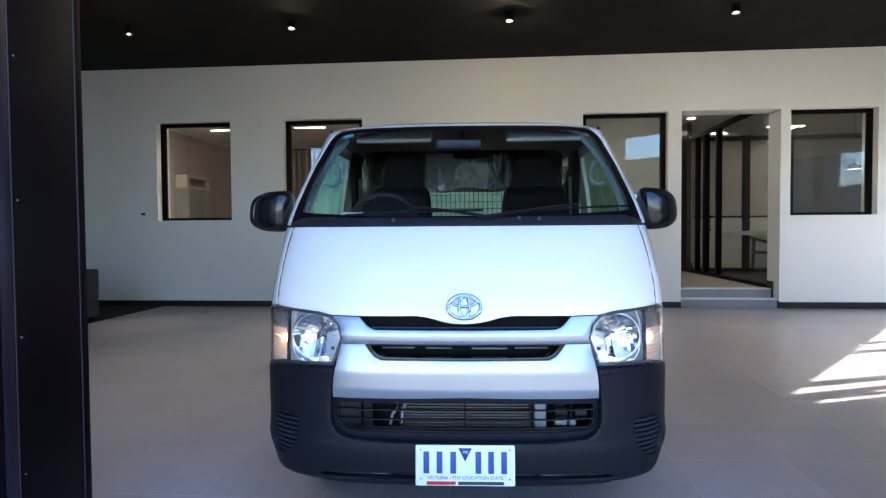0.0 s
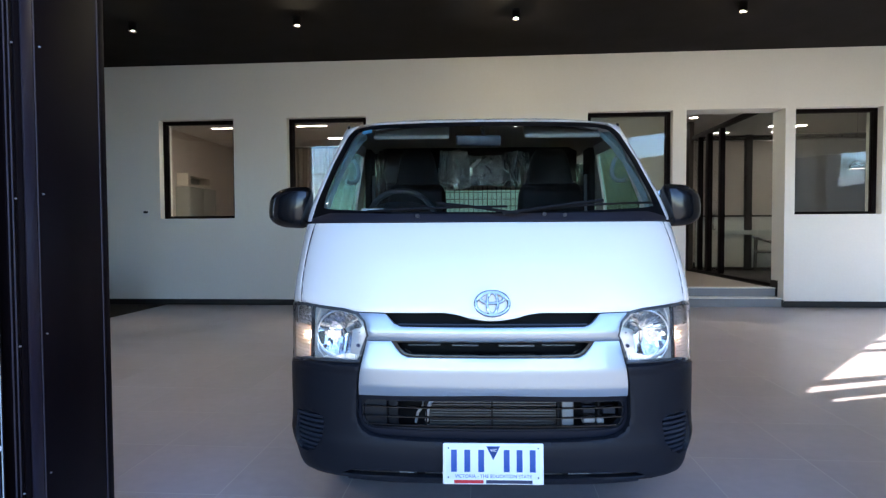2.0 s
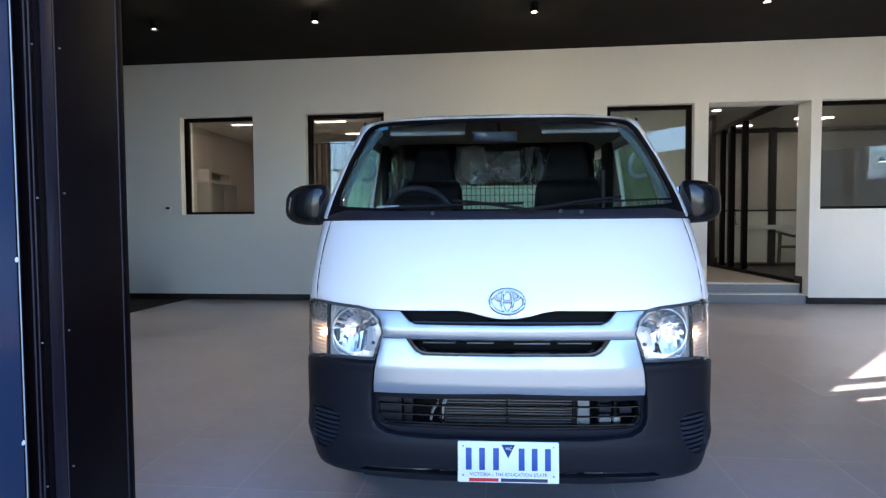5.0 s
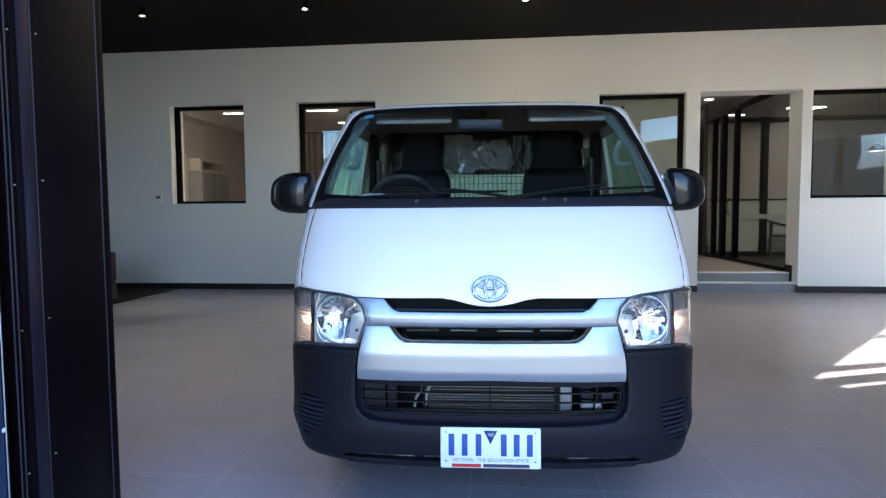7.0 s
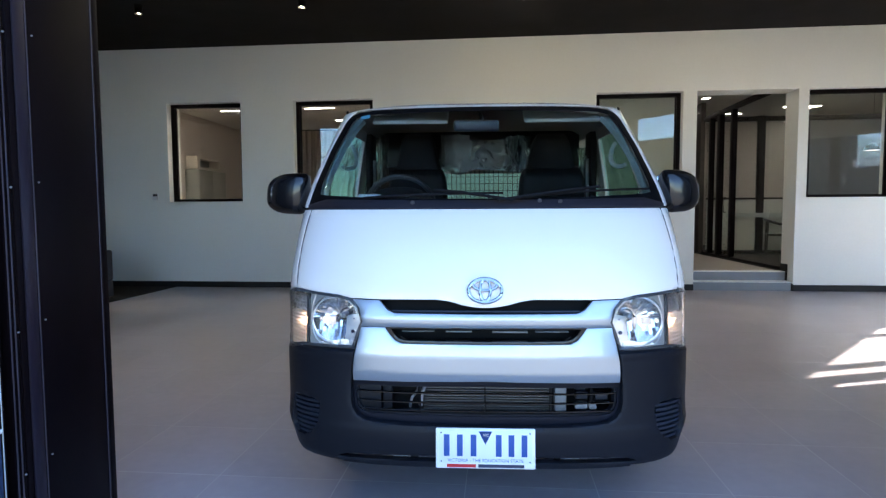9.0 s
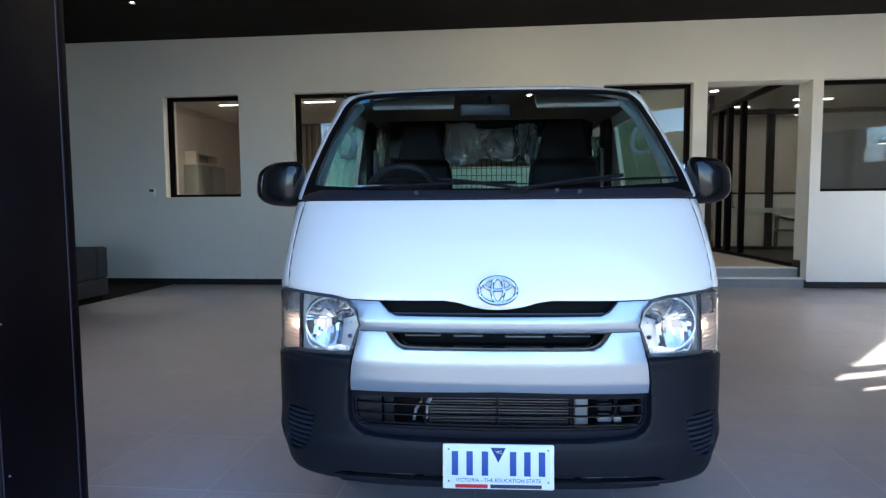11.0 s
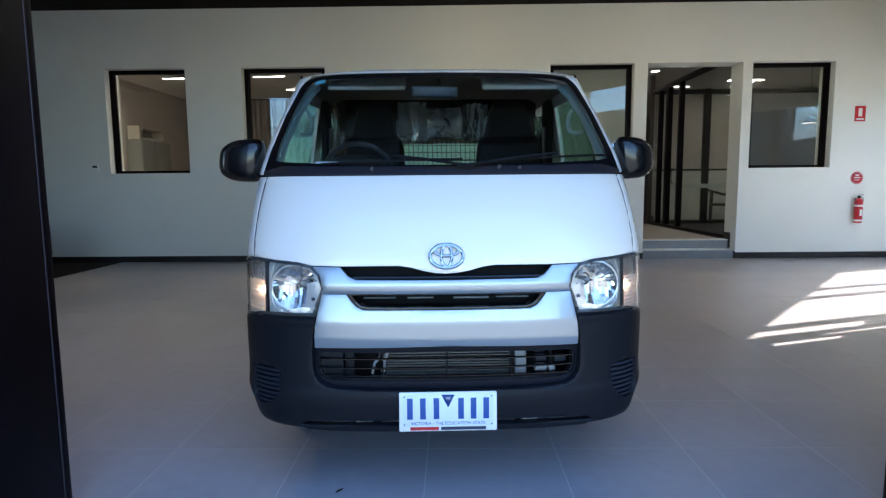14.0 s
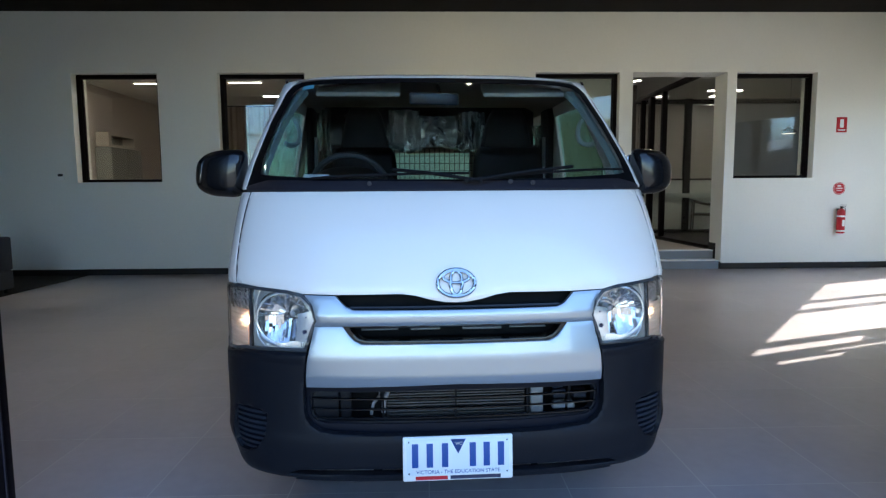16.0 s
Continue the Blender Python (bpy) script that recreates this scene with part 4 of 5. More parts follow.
def reflector(s, rnd):
    """Bowl of many small tilted mirrors: flutes above the bulb, steps below."""
    bm = bmesh.new()
    dish = lambda r: -0.060 * (1 - (r / 0.104) ** 2)

    def cell(pts, tilt_u, tilt_v, lift):
        cu, cv = sum(p[0] for p in pts) / 4, sum(p[1] for p in pts) / 4
        bm.faces.new([bm.verts.new((u, v, dish(math.hypot(u, v)) + lift + tilt_u * (u - cu) + tilt_v * (v - cv))) for u, v in pts])
    # upper fan
    for i in range(46):
        a0, a1 = math.pi * (i - 0.5) / 45, math.pi * (i + 0.5) / 45
        w = 0.30 * (-1) ** i + rnd.uniform(-0.12, 0.12)
        for r0, r1 in ((0.020, 0.040), (0.040, 0.062), (0.062, 0.080), (0.080, 0.099)):
            pts = [(r0 * math.cos(a0), r0 * math.sin(a0)), (r1 * math.cos(a0), r1 * math.sin(a0)), (r1 * math.cos(a1), r1 * math.sin(a1)), (r0 * math.cos(a1), r0 * math.sin(a1))]
            mid = (a0 + a1) / 2
            cell(pts, -w * math.sin(mid) + rnd.uniform(-0.2, 0.2), w * math.cos(mid) + rnd.uniform(-0.2, 0.2), 0)
    # lower steps
    cols = [-0.100, -0.088, -0.077, -0.066, -0.056, -0.047, -0.038, -0.029, -0.020, -0.011, -0.002, 0.007, 0.016, 0.026, 0.036, 0.046, 0.057, 0.068, 0.079, 0.090, 0.100]
    for u0, u1 in zip(cols, cols[1:]):
        depth = math.sqrt(max(0.0, 0.101 ** 2 - max(abs(u0), abs(u1)) ** 2))
        v = 0.004
        while v > -depth:
            h = rnd.choice((0.016, 0.026, 0.036, 0.050))
            v1 = max(v - h, -depth)
            if v - v1 > 0.003:
                cell([(u0, v), (u0, v1), (u1, v1), (u1, v)], rnd.uniform(-0.35, 0.35), rnd.uniform(-0.15, 0.35), rnd.uniform(-0.002, 0.003))
            v = v1
    # plain dish behind, closing the small gaps
    ring = []
    for r in (0.012, 0.04, 0.07, 0.1045):
        ring.append([bm.verts.new((r * math.cos(2 * math.pi * k / 36), r * math.sin(2 * math.pi * k / 36), dish(r) - 0.008)) for k in range(36)])
    for ra, rb in zip(ring, ring[1:]):
        for k in range(36):
            bm.faces.new((ra[k], ra[(k + 1) % 36], rb[(k + 1) % 36], rb[k]))
    bm.transform(bowl_frame(s))
    return bm


for s in (1, -1):
    hl = empty("headlight", pose(0, 0, 0), "clear headlight with chrome reflector and amber corner lamp")
    hl.parent = van
    way = (lambda o: o) if s > 0 else flip
    o = way(LENS)
    big = way([(0.8495, 0.945), (0.772, 0.963), (0.684, 0.958), (0.58, 0.951), (0.523, 0.939), (0.489, 0.906), (0.474, 0.850), (0.487, 0.82), (0.503, 0.772), (0.512, 0.741), (0.61, 0.739), (0.745, 0.735), (0.8495, 0.704)])
    part("housing_rim", front_panel(big, 0.001, 0.010, [[(x * 0.984 + s * 0.010, 0.847 + (z - 0.847) * 0.945) for x, z in o]], sz=0.02, drop=0.003), M_RIM, hl)
    disc = [(s * BOWL_X + 0.096 * math.cos(2 * math.pi * k / 36), BOWL_Z - 0.004 + 0.092 * math.sin(2 * math.pi * k / 36)) for k in range(36)]
    inner = way([(0.724, 0.956), (0.684, 0.954), (0.58, 0.948), (0.522, 0.936), (0.492, 0.904), (0.478, 0.857), (0.492, 0.82), (0.507, 0.772), (0.514, 0.748), (0.61, 0.746), (0.728, 0.744)])
    part("housing", front_panel(inner, -0.020, 0.006, [disc], sa=0.03, sz=0.02), M_REFLFLAT, hl, "bright inner housing")
    part("reflector", reflector(s, random.Random(11 if s > 0 else 4)), M_REFL, hl, "faceted chrome reflector bowl", smooth=False)
    F = bowl_frame(s)
    # rolled edge of the bowl, open beside the flat inner plate
    bm = bmesh.new()
    arc = np.linspace(radians(50), radians(305), 40) if s < 0 else np.linspace(radians(130), radians(-125), 40)
    tube(bm, [F @ Vector((0.097 * math.cos(q), 0.091 * math.sin(q), 0.004)) for q in arc], 0.0040, 8)
    part("bezel", bm, M_REFLFLAT, hl, "satin bowl edge")
    bm = bmesh.new()
    arc = np.linspace(radians(215), radians(305), 20) if s < 0 else np.linspace(radians(325), radians(235), 20)
    tube(bm, [F @ Vector((0.103 * math.cos(q), 0.097 * math.sin(q), 0.006)) for q in arc], 0.0050, 8)
    part("bezel", bm, M_GREYPL, hl, "grey lower bowl rim")
    # flat plate with the beam adjuster
    plate = way([(0.545, 0.868), (0.487, 0.884), (0.482, 0.855), (0.493, 0.822), (0.513, 0.757), (0.560, 0.762), (0.552, 0.80)])
    part("side_plate", front_panel(plate, -0.014, 0.006, sz=0.02), M_REFLFLAT, hl, "flat bright inner plate")
    bm = bmesh.new()
    lathe(bm, [(0.0075, -0.004), (0.0075, 0.002), (0.006, 0.003), (0.0055, 0.0005), (0.001, 0.0005)], 14)
    bm.transform(Matrix.Translation(skin_xz(s * 0.521, 0.808, -0.012)) @ F.to_3x3().to_4x4())
    part("adjuster", bm, M_DKPRINT, hl)
    for zz in (0.858, 0.785):
        bm = bmesh.new()
        lathe(bm, [(0.0028, -0.003), (0.0028, 0.001), (0.001, 0.0015)], 8)
        bm.transform(Matrix.Translation(skin_xz(s * 0.515, zz, -0.012)) @ F.to_3x3().to_4x4())
        part("screw", bm, M_DKPRINT, hl)
    # fluted strip under the bowl
    strip = way([(0.522, 0.772), (0.565, 0.775), (0.605, 0.764), (0.640, 0.768), (0.668, 0.756), (0.668, 0.750), (0.519, 0.752)])
    part("lower_strip", front_panel(strip, lambda x, z: -0.012 + 0.0016 * math.sin(abs(x) * 900), 0.006, sa=0.004, sz=0.02), M_REFLFLAT, hl, "fluted bright lower strip")
    # bulb with its cap
    bm = bmesh.new()
    lathe(bm, [(0.020, -0.058), (0.020, -0.050), (0.0125, -0.046), (0.0125, -0.012), (0.010, -0.004), (0.002, -0.001)], 18)
    bm.transform(F @ Matrix.Translation((-s * 0.028, 0.016, 0)))
    part("bulb_shield", bm, M_GREYPL, hl)
    bm = bmesh.new()
    lathe(bm, [(0.026, -0.050), (0.029, -0.044), (0.026, -0.040), (0.020, -0.044)], 22)
    bm.transform(F @ Matrix.Translation((-s * 0.028, 0.016, 0)))
    part("bulb_socket", bm, M_CHROME, hl)
    # divider and corner lamp
    part("divider", front_panel(way([(0.716, 0.957), (0.727, 0.957), (0.733, 0.745), (0.722, 0.746)]), -0.010, 0.045, sz=0.03), M_RIM, hl)
    fill = way([(0.688, 0.953), (0.712, 0.955), (0.718, 0.748), (0.672, 0.748), (0.700, 0.780), (0.712, 0.84), (0.706, 0.90)])
    part("side_plate", front_panel(fill, -0.016, 0.006, sz=0.02), M_REFLFLAT, hl, "bright panel beside the bowl")
    up = way([(0.736, 0.956), (0.828, 0.940), (0.840, 0.90), (0.843, 0.872), (0.738, 0.868)])
    part("amber_reflector", front_panel(up, lambda x, z: -0.026 + 0.004 * math.sin(z * 300) * math.sin(x * 240), 0.006, sa=0.012, sz=0.006), M_CORNER, hl, "dim upper reflector")
    dn = way([(0.738, 0.866), (0.843, 0.868), (0.842, 0.80), (0.834, 0.722), (0.740, 0.744)])
    part("corner_reflector", front_panel(dn, lambda x, z: -0.056 + 0.004 * math.sin(z * 260 + x * 90), 0.006, sa=0.02, sz=0.006), M_PINKREF, hl, "pink corner reflector with bulb glow built in")
    bm = bmesh.new()
    lathe(bm, [(0.008, -0.014), (0.015, -0.006), (0.017, 0.002), (0.012, 0.010), (0.003, 0.013)], 20)
    bm.transform(Matrix.Translation(skin_xz(s * 0.782, 0.826, -0.046)) @ F.to_3x3().to_4x4())
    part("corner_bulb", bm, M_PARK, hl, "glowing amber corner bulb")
    fl = way([(0.739, 0.869), (0.842, 0.870), (0.841, 0.80), (0.833, 0.724), (0.741, 0.746)])
    frost = part("corner_lens", front_panel(fl, lambda x, z: -0.013 + 0.0022 * math.sin(z * 420) + 0.0012 * math.sin(abs(x) * 500), 0.002, sa=0.006, sz=0.0035), M_FROSTLENS, hl, "frosted fluted corner lens")
    frost.visible_shadow = False
    lens = part("lens", front_panel(o, -0.002, 0.003, sz=0.03), M_LENS, hl, "clear lens")
    lens.visible_shadow = False

# emblem: plain chrome ovals
emb = empty("emblem", pose(0, 0, 0), "chrome oval emblem")
emb.parent = van


def oval(cx, cz, rx, rz, r, n=48):
    bm = bmesh.new()
    tube(bm, [skin_xz(cx + rx * math.cos(2 * math.pi * k / n), cz + rz * math.sin(2 * math.pi * k / n), 0.010) for k in range(n)], r, 8, True)
    part("oval", bm, M_CHROME, emb)


oval(0, 0.971, 0.063, 0.042, 0.0070)
oval(0, 0.972, 0.020, 0.038, 0.0060)
oval(0, 0.990, 0.045, 0.018, 0.0058)

# number plate in a white dealer frame
pl = empty("number_plate", pose(0, -0.022, 0.374) @ pose(0, 0, 0, -4, 0, 0), "pale number plate in a white surround")
pl.parent = van
part("surround", boxes((-0.189, 0.189, -0.006, 0.008, -0.075, 0.078), bevel=0.006, seg=3), M_WHITE, pl, "white plastic surround")
part("plate", boxes((-0.176, 0.176, -0.009, -0.005, -0.053, 0.070), bevel=0.0015), M_PLATE, pl, "pale blue-white plate")
for x in (-0.147, -0.097, -0.045, 0.050, 0.098, 0.147):
    part("bar", boxes((x - 0.011, x + 0.011, -0.0105, -0.0085, -0.026, 0.056), bevel=0.0008), M_BLUE, pl)
bm = bmesh.new()
tri = [bm.verts.new(c) for c in ((-0.026, -0.0092, 0.069), (0.026, -0.0092, 0.069), (0.0, -0.0092, 0.018))]
bm.faces.new(tri)
bmesh.ops.solidify(bm, geom=list(bm.faces), thickness=0.001)
part("triangle", bm, M_BLUE, pl, smooth=False)
for x in (-0.168, 0.168):
    for z in (-0.046, 0.062):
        bm = bmesh.new()
        cyl(bm, (x, -0.008, z), (x, -0.011, z), 0.003, 0.0025, 10)
        part("screw", bm, M_BLACK, pl)
part("bar", boxes((-0.146, -0.036, -0.0075, -0.0055, -0.069, -0.057)), M_RED, pl, smooth=False)
part("bar", boxes((-0.027, 0.146, -0.0075, -0.0055, -0.069, -0.057)), M_DKPRINT, pl, smooth=False)


def lettering(body, size, material, parent, at):
    cu = bpy.data.curves.new("lettering", 'FONT')
    cu.body, cu.size, cu.align_x, cu.align_y, cu.extrude = body, size, 'CENTER', 'CENTER', 0.0004
    tmp = bpy.data.objects.new("lettering", cu)
    me = bpy.data.meshes.new_from_object(tmp)
    bpy.data.objects.remove(tmp)
    me.materials.clear()
    me.materials.append(material)
    ob = new("lettering", me)
    ob.parent = parent
    ob.location = at
    ob.rotation_euler = (math.pi / 2, 0, 0)
    return ob


lettering("VICTORIA - THE EDUCATION STATE", 0.0175, M_BLUE, pl, (0, -0.0098, -0.042))
lettering("VIC", 0.015, M_WHITE, pl, (0.002, -0.0108, 0.054))

# door mirrors
for s in (1, -1):
    dm = empty("door_mirror", pose(0.905 if s > 0 else -0.925, 0.60, 1.366, 0, 0, s * 6), "black plastic door mirror")
    dm.parent = van
    bm = bmesh.new()
    bmesh.ops.create_uvsphere(bm, u_segments=32, v_segments=20, radius=1)
    for v in bm.verts:
        x, y, z = v.co
        f = lambda q, e: math.copysign(abs(q) ** e, q)
        v.co = Vector((f(x, 0.62) * ((0.088 if s > 0 else 0.105) + 0.012 * s * x), f(y, 0.75) * 0.075 * (1 if y < 0 else 0.35), f(z, 0.60) * (0.098 - 0.016 * s * x)))
        v.co.x += -s * 0.010 * (v.co.z / 0.1)
    part("housing", bm, M_MIRHOUSE, dm, "gloss black mirror housing")
    part("mirror_glass", boxes((-0.085, 0.085, 0.026, 0.030, -0.075, 0.075), bevel=0.01), M_MIRROR, dm)
    part("arm", boxes((-s * 0.17 if s > 0 else 0.06, -0.06 if s > 0 else 0.17, -0.02, 0.03, -0.085, -0.035), bevel=0.015, seg=3), M_TRIMBLK, dm)

# wipers
def wiper(pivot, tip, blade):
    """Cranked arm from its pivot to the middle of the blade; all in front view (x, z)."""
    w = empty("wiper", pose(0, 0, 0), "black windscreen wiper")
    w.parent = van
    (x0, z0), (x1, z1), ((x2, z2), (x3, z3)) = pivot, tip, blade
    bm = bmesh.new()
    tube(bm, [skin_xz(x0 + (x1 - x0) * t, z0 + (z1 - z0) * t ** 1.5 + 0.010 * math.sin(math.pi * t), 0.026 - 0.006 * t) for t in np.linspace(0, 1, 13)], 0.0075, 6)
    part("arm", bm, M_BLACK, w)
    bm = bmesh.new()
    tube(bm, [skin_xz(x2 + (x3 - x2) * t, z2 + (z3 - z2) * t + 0.004 * math.sin(math.pi * t), 0.010) for t in np.linspace(0, 1, 17)], 0.0055, 6)
    part("blade", bm, M_BLACK, w)
    bm = bmesh.new()
    lathe(bm, [(0.011, 0), (0.011, 0.012), (0.006, 0.016)], 14, 'Y', skin_xz(x0, z0, 0.028))
    part("pivot", bm, M_BLACK, w)


wiper((0.115, 1.306), (-0.214, 1.354), ((-0.526, 1.330), (0.082, 1.347)))
wiper((0.068, 1.306), (0.498, 1.365), ((0.200, 1.334), (0.735, 1.366)))
for x, z in ((-0.302, 1.303), (0.234, 1.308), (0.320, 1.304)):
    bm = bmesh.new()
    lathe(bm, [(0.009, 0), (0.009, 0.008), (0.006, 0.016), (0.001, 0.017)], 12, 'Y', skin_xz(x, z, 0.016))
    part("washer_nozzle", bm, M_COWL, van)

for s in (1, -1):
    bm = bmesh.new()
    tube(bm, [Vector((s * 0.768, 1.16, 1.838)), Vector((s * 0.775, 1.24, 1.846)), Vector((s * 0.782, 1.5, 1.852)), Vector((s * 0.782, 4.6, 1.852))], 0.008, 6)
    part("roof_gutter", bm, M_PAINT, van)
    bm = boxes((-0.007, 0.007, -0.025, 0.025, -0.003, 0.003), bevel=0.002)
    bm.transform(Matrix.Translation(skin_xz(s * 0.742, 1.828, 0.006)) @ pose(0, 0, 0, 25, s * 25, 0))
    part("gutter_cap", bm, M_BLACK, van)

# ---- inside the van ----
# dashboard: swept profile across the cab
def sweep_x(profile, x0, x1, n=24, bulge=None):
    bm = bmesh.new()
    rings = []
    for i in range(n + 1):
        x = x0 + (x1 - x0) * i / n
        rings.append([bm.verts.new((x, y + 0.10 * (abs(x) / 0.78) ** 2.6, z + (bulge(x, y) if bulge else 0))) for y, z in profile])
    m = len(profile)
    for ra, rb in zip(rings, rings[1:]):
        for k in range(m):
            bm.faces.new((ra[k], ra[(k + 1) % m], rb[(k + 1) % m], rb[k]))
    bm.faces.new(rings[0][::-1])
    bm.faces.new(rings[-1])
    return bm


def cluster(x, y):
    return 0.075 * math.exp(-((x + 0.44) / 0.17) ** 4) * max(0, min(1, (y - 0.55) / 0.25))


part("dashboard", sweep_x([(0.40, 1.285), (0.52, 1.325), (0.70, 1.335), (0.88, 1.33), (0.95, 1.29), (0.97, 1.10), (0.90, 0.80), (0.60, 0.70), (0.40, 0.95)], -0.78, 0.78, 40, cluster), M_DASH, van, "dark grey dashboard")
bm = boxes((-0.055, 0.055, -0.014, 0.014, -0.001, 0.001))
bm.transform(pose(-0.555, 0.655, 1.352, 40, 0, 0))
part("paper_slip", bm, M_WHITE, van, "small white paper on the dashboard")

sw = empty("steering_wheel", pose(-0.44, 1.00, 1.30, 28, 0, 0), "dark steering wheel")
sw.parent = van
bm = bmesh.new()
tube(bm, [(0.185 * math.cos(2 * math.pi * k / 40), 0, 0.185 * math.sin(2 * math.pi * k / 40)) for k in range(40)], 0.015, 8, True)
part("rim", bm, M_DASHG, sw)
part("hub", boxes((-0.075, 0.075, -0.03, 0.02, -0.07, 0.06), bevel=0.02, seg=3), M_DASH, sw)
for a in (0, 180, 270):
    bm = bmesh.new()
    c, d = math.cos(radians(a)), math.sin(radians(a))
    tube(bm, [(0.05 * c, 0, 0.05 * d), (0.18 * c, 0, 0.18 * d)], 0.014, 8)
    part("spoke", bm, M_DASH, sw)


def soft_block(x0, x1, y0, y1, z0, z1, r=0.05, seg=4):
    return boxes((x0, x1, y0, y1, z0, z1), bevel=r, seg=seg)


def seat(x, shoulder, low, top, z_top):
    """Black seat: back as wide as shoulder, headrest tapering from low to top."""
    e = empty("seat", pose(x, 1.42, 0), "black fabric seat")
    e.parent = van
    part("cushion", soft_block(-0.25, 0.25, -0.38, 0.12, 0.72, 0.90, 0.06), M_SEAT, e)
    bm = soft_block(-0.5, 0.5, -0.07, 0.07, 0.86, 1.55, 0.065, 5)
    for v in bm.verts:
        v.co.x *= shoulder * (1.18 - 0.30 * max(0, v.co.z - 1.25) / 0.30)
        v.co.y += 0.20 + (v.co.z - 0.86) * 0.16 - 0.13 - 0.03 * (1 - (v.co.x / shoulder * 2) ** 2)
    part("backrest", bm, M_SEAT, e)
    bm = soft_block(-0.5, 0.5, -0.06, 0.06, 1.46, z_top, 0.055, 5)
    for v in bm.verts:
        k = max(0, min(1, (v.co.z - 1.50) / (z_top - 1.50)))
        v.co.x *= low + (top - low) * k ** 2
        v.co.y += 0.22
    part("headrest", bm, M_SEAT, e, "tall tapered headrest")


def wrap_sheet(x0, x1, y, z0, z1, seed, pinch=0.45, at=0.35, folds=5.0, film=M_FILM):
    """Clear plastic bag hanging from a headrest, gathered at one height."""
    bm = bmesh.new()
    rows = []
    for j in range(30):
        v = j / 29
        row = []
        gather = 1 - (1 - pinch) * math.exp(-((v - at) / 0.16) ** 2)
        for k in range(25):
            u = k / 24
            p = Vector((u * 3.0 + seed, v * 2.2, seed * 1.7))
            n1, n2 = noise.noise(p), noise.noise(p * 2.7 + Vector((7, 1, 3)))
            fold = math.sin(u * folds * 6.28 + 2.5 * n1 + seed)
            row.append(bm.verts.new((x0 + (x1 - x0) * (0.5 + (u - 0.5) * gather + 0.10 * n1 * v), y + 0.030 * fold * (0.5 + gather) / 1.5 + 0.03 * n1 + 0.015 * n2, z1 + (z0 - z1) * (v + 0.05 * n1 * v) + 0.012 * fold * v)))
        rows.append(row)
    for ra, rb in zip(rows, rows[1:]):
        for k in range(24):
            bm.faces.new((ra[k], ra[k + 1], rb[k + 1], rb[k]))
    bmesh.ops.solidify(bm, geom=list(bm.faces), thickness=0.0008)
    g = part("plastic_wrap", bm, film, van, "crumpled clear plastic wrap")
    g.visible_shadow = False


wrap_sheet(-0.275, -0.06, 1.74, 1.53, 1.79, 1.0, 0.85, 0.1, 1.1)
wrap_sheet(-0.08, 0.17, 1.80, 1.56, 1.76, 6.3, 0.9, 0.1, 0.8)
wrap_sheet(0.170, 0.335, 1.76, 1.54, 1.775, 2.6, 0.55, 0.75, 2.4)
wrap_sheet(0.195, 0.245, 1.735, 1.585, 1.775, 9.3, 0.45, 0.70, 1.3, M_WRAP)
wrap_sheet(0.262, 0.325, 1.73, 1.545, 1.735, 4.7, 0.5, 0.25, 1.6, M_WRAP)
wrap_sheet(0.225, 0.300, 1.742, 1.715, 1.780, 7.1, 0.8, 0.5, 2.0, M_WRAP)
wrap_sheet(-0.265, -0.225, 1.73, 1.60, 1.785, 8.2, 0.6, 0.5, 1.5, M_WRAP)
wrap_sheet(-0.545, -0.49, 1.76, 1.67, 1.775, 3.4, 0.4, 0.4, 2.0)
wrap_sheet(-0.735, -0.635, 1.92, 1.46, 1.86, 4.1, 0.6, 0.5, 3.0)
wrap_sheet(0.655, 0.735, 1.80, 1.45, 1.70, 5.2, 0.5, 0.4, 3.0)
seat(-0.405, 0.39, 0.31, 0.165, 1.785)
seat(0.455, 0.43, 0.33, 0.18, 1.775)
bm = soft_block(-0.19, 0.19, 1.50, 1.62, 0.85, 1.30, 0.05)
part("middle_seat", bm, M_SEAT, van)

# headliner, pillar trims, handles, visors, mirror
bm = bmesh.new()
rows = []
for j in range(16):
    v = j / 15
    row = []
    for i in range(17):
        a = -math.pi / 2 * 0.93 + math.pi * 0.93 * i / 16
        p = skin(a, 1.80)
        y = p.y + 0.10 + (4.58 - p.y - 0.10) * v ** 1.6
        r = abs(p.x) / 0.776
        row.append(bm.verts.new((p.x * 0.95, y, 1.785 + (0.02 + 0.11 * min(1, (y - p.y) / 0.9)) * (1 - r ** 4))))
    rows.append(row)
for ra, rb in zip(rows, rows[1:]):
    for i in range(16):
        bm.faces.new((ra[i], ra[i + 1], rb[i + 1], rb[i]))
bmesh.ops.solidify(bm, geom=list(bm.faces), thickness=0.01)
part("headliner", bm, M_HEADLINER, van)
TRIM = [(0.782, 1.318), (0.735, 1.316), (0.744, 1.345), (0.757, 1.40), (0.750, 1.50), (0.724, 1.62), (0.686, 1.72), (0.656, 1.770), (0.640, 1.795), (0.690, 1.795), (0.712, 1.75), (0.750, 1.60), (0.780, 1.42)]
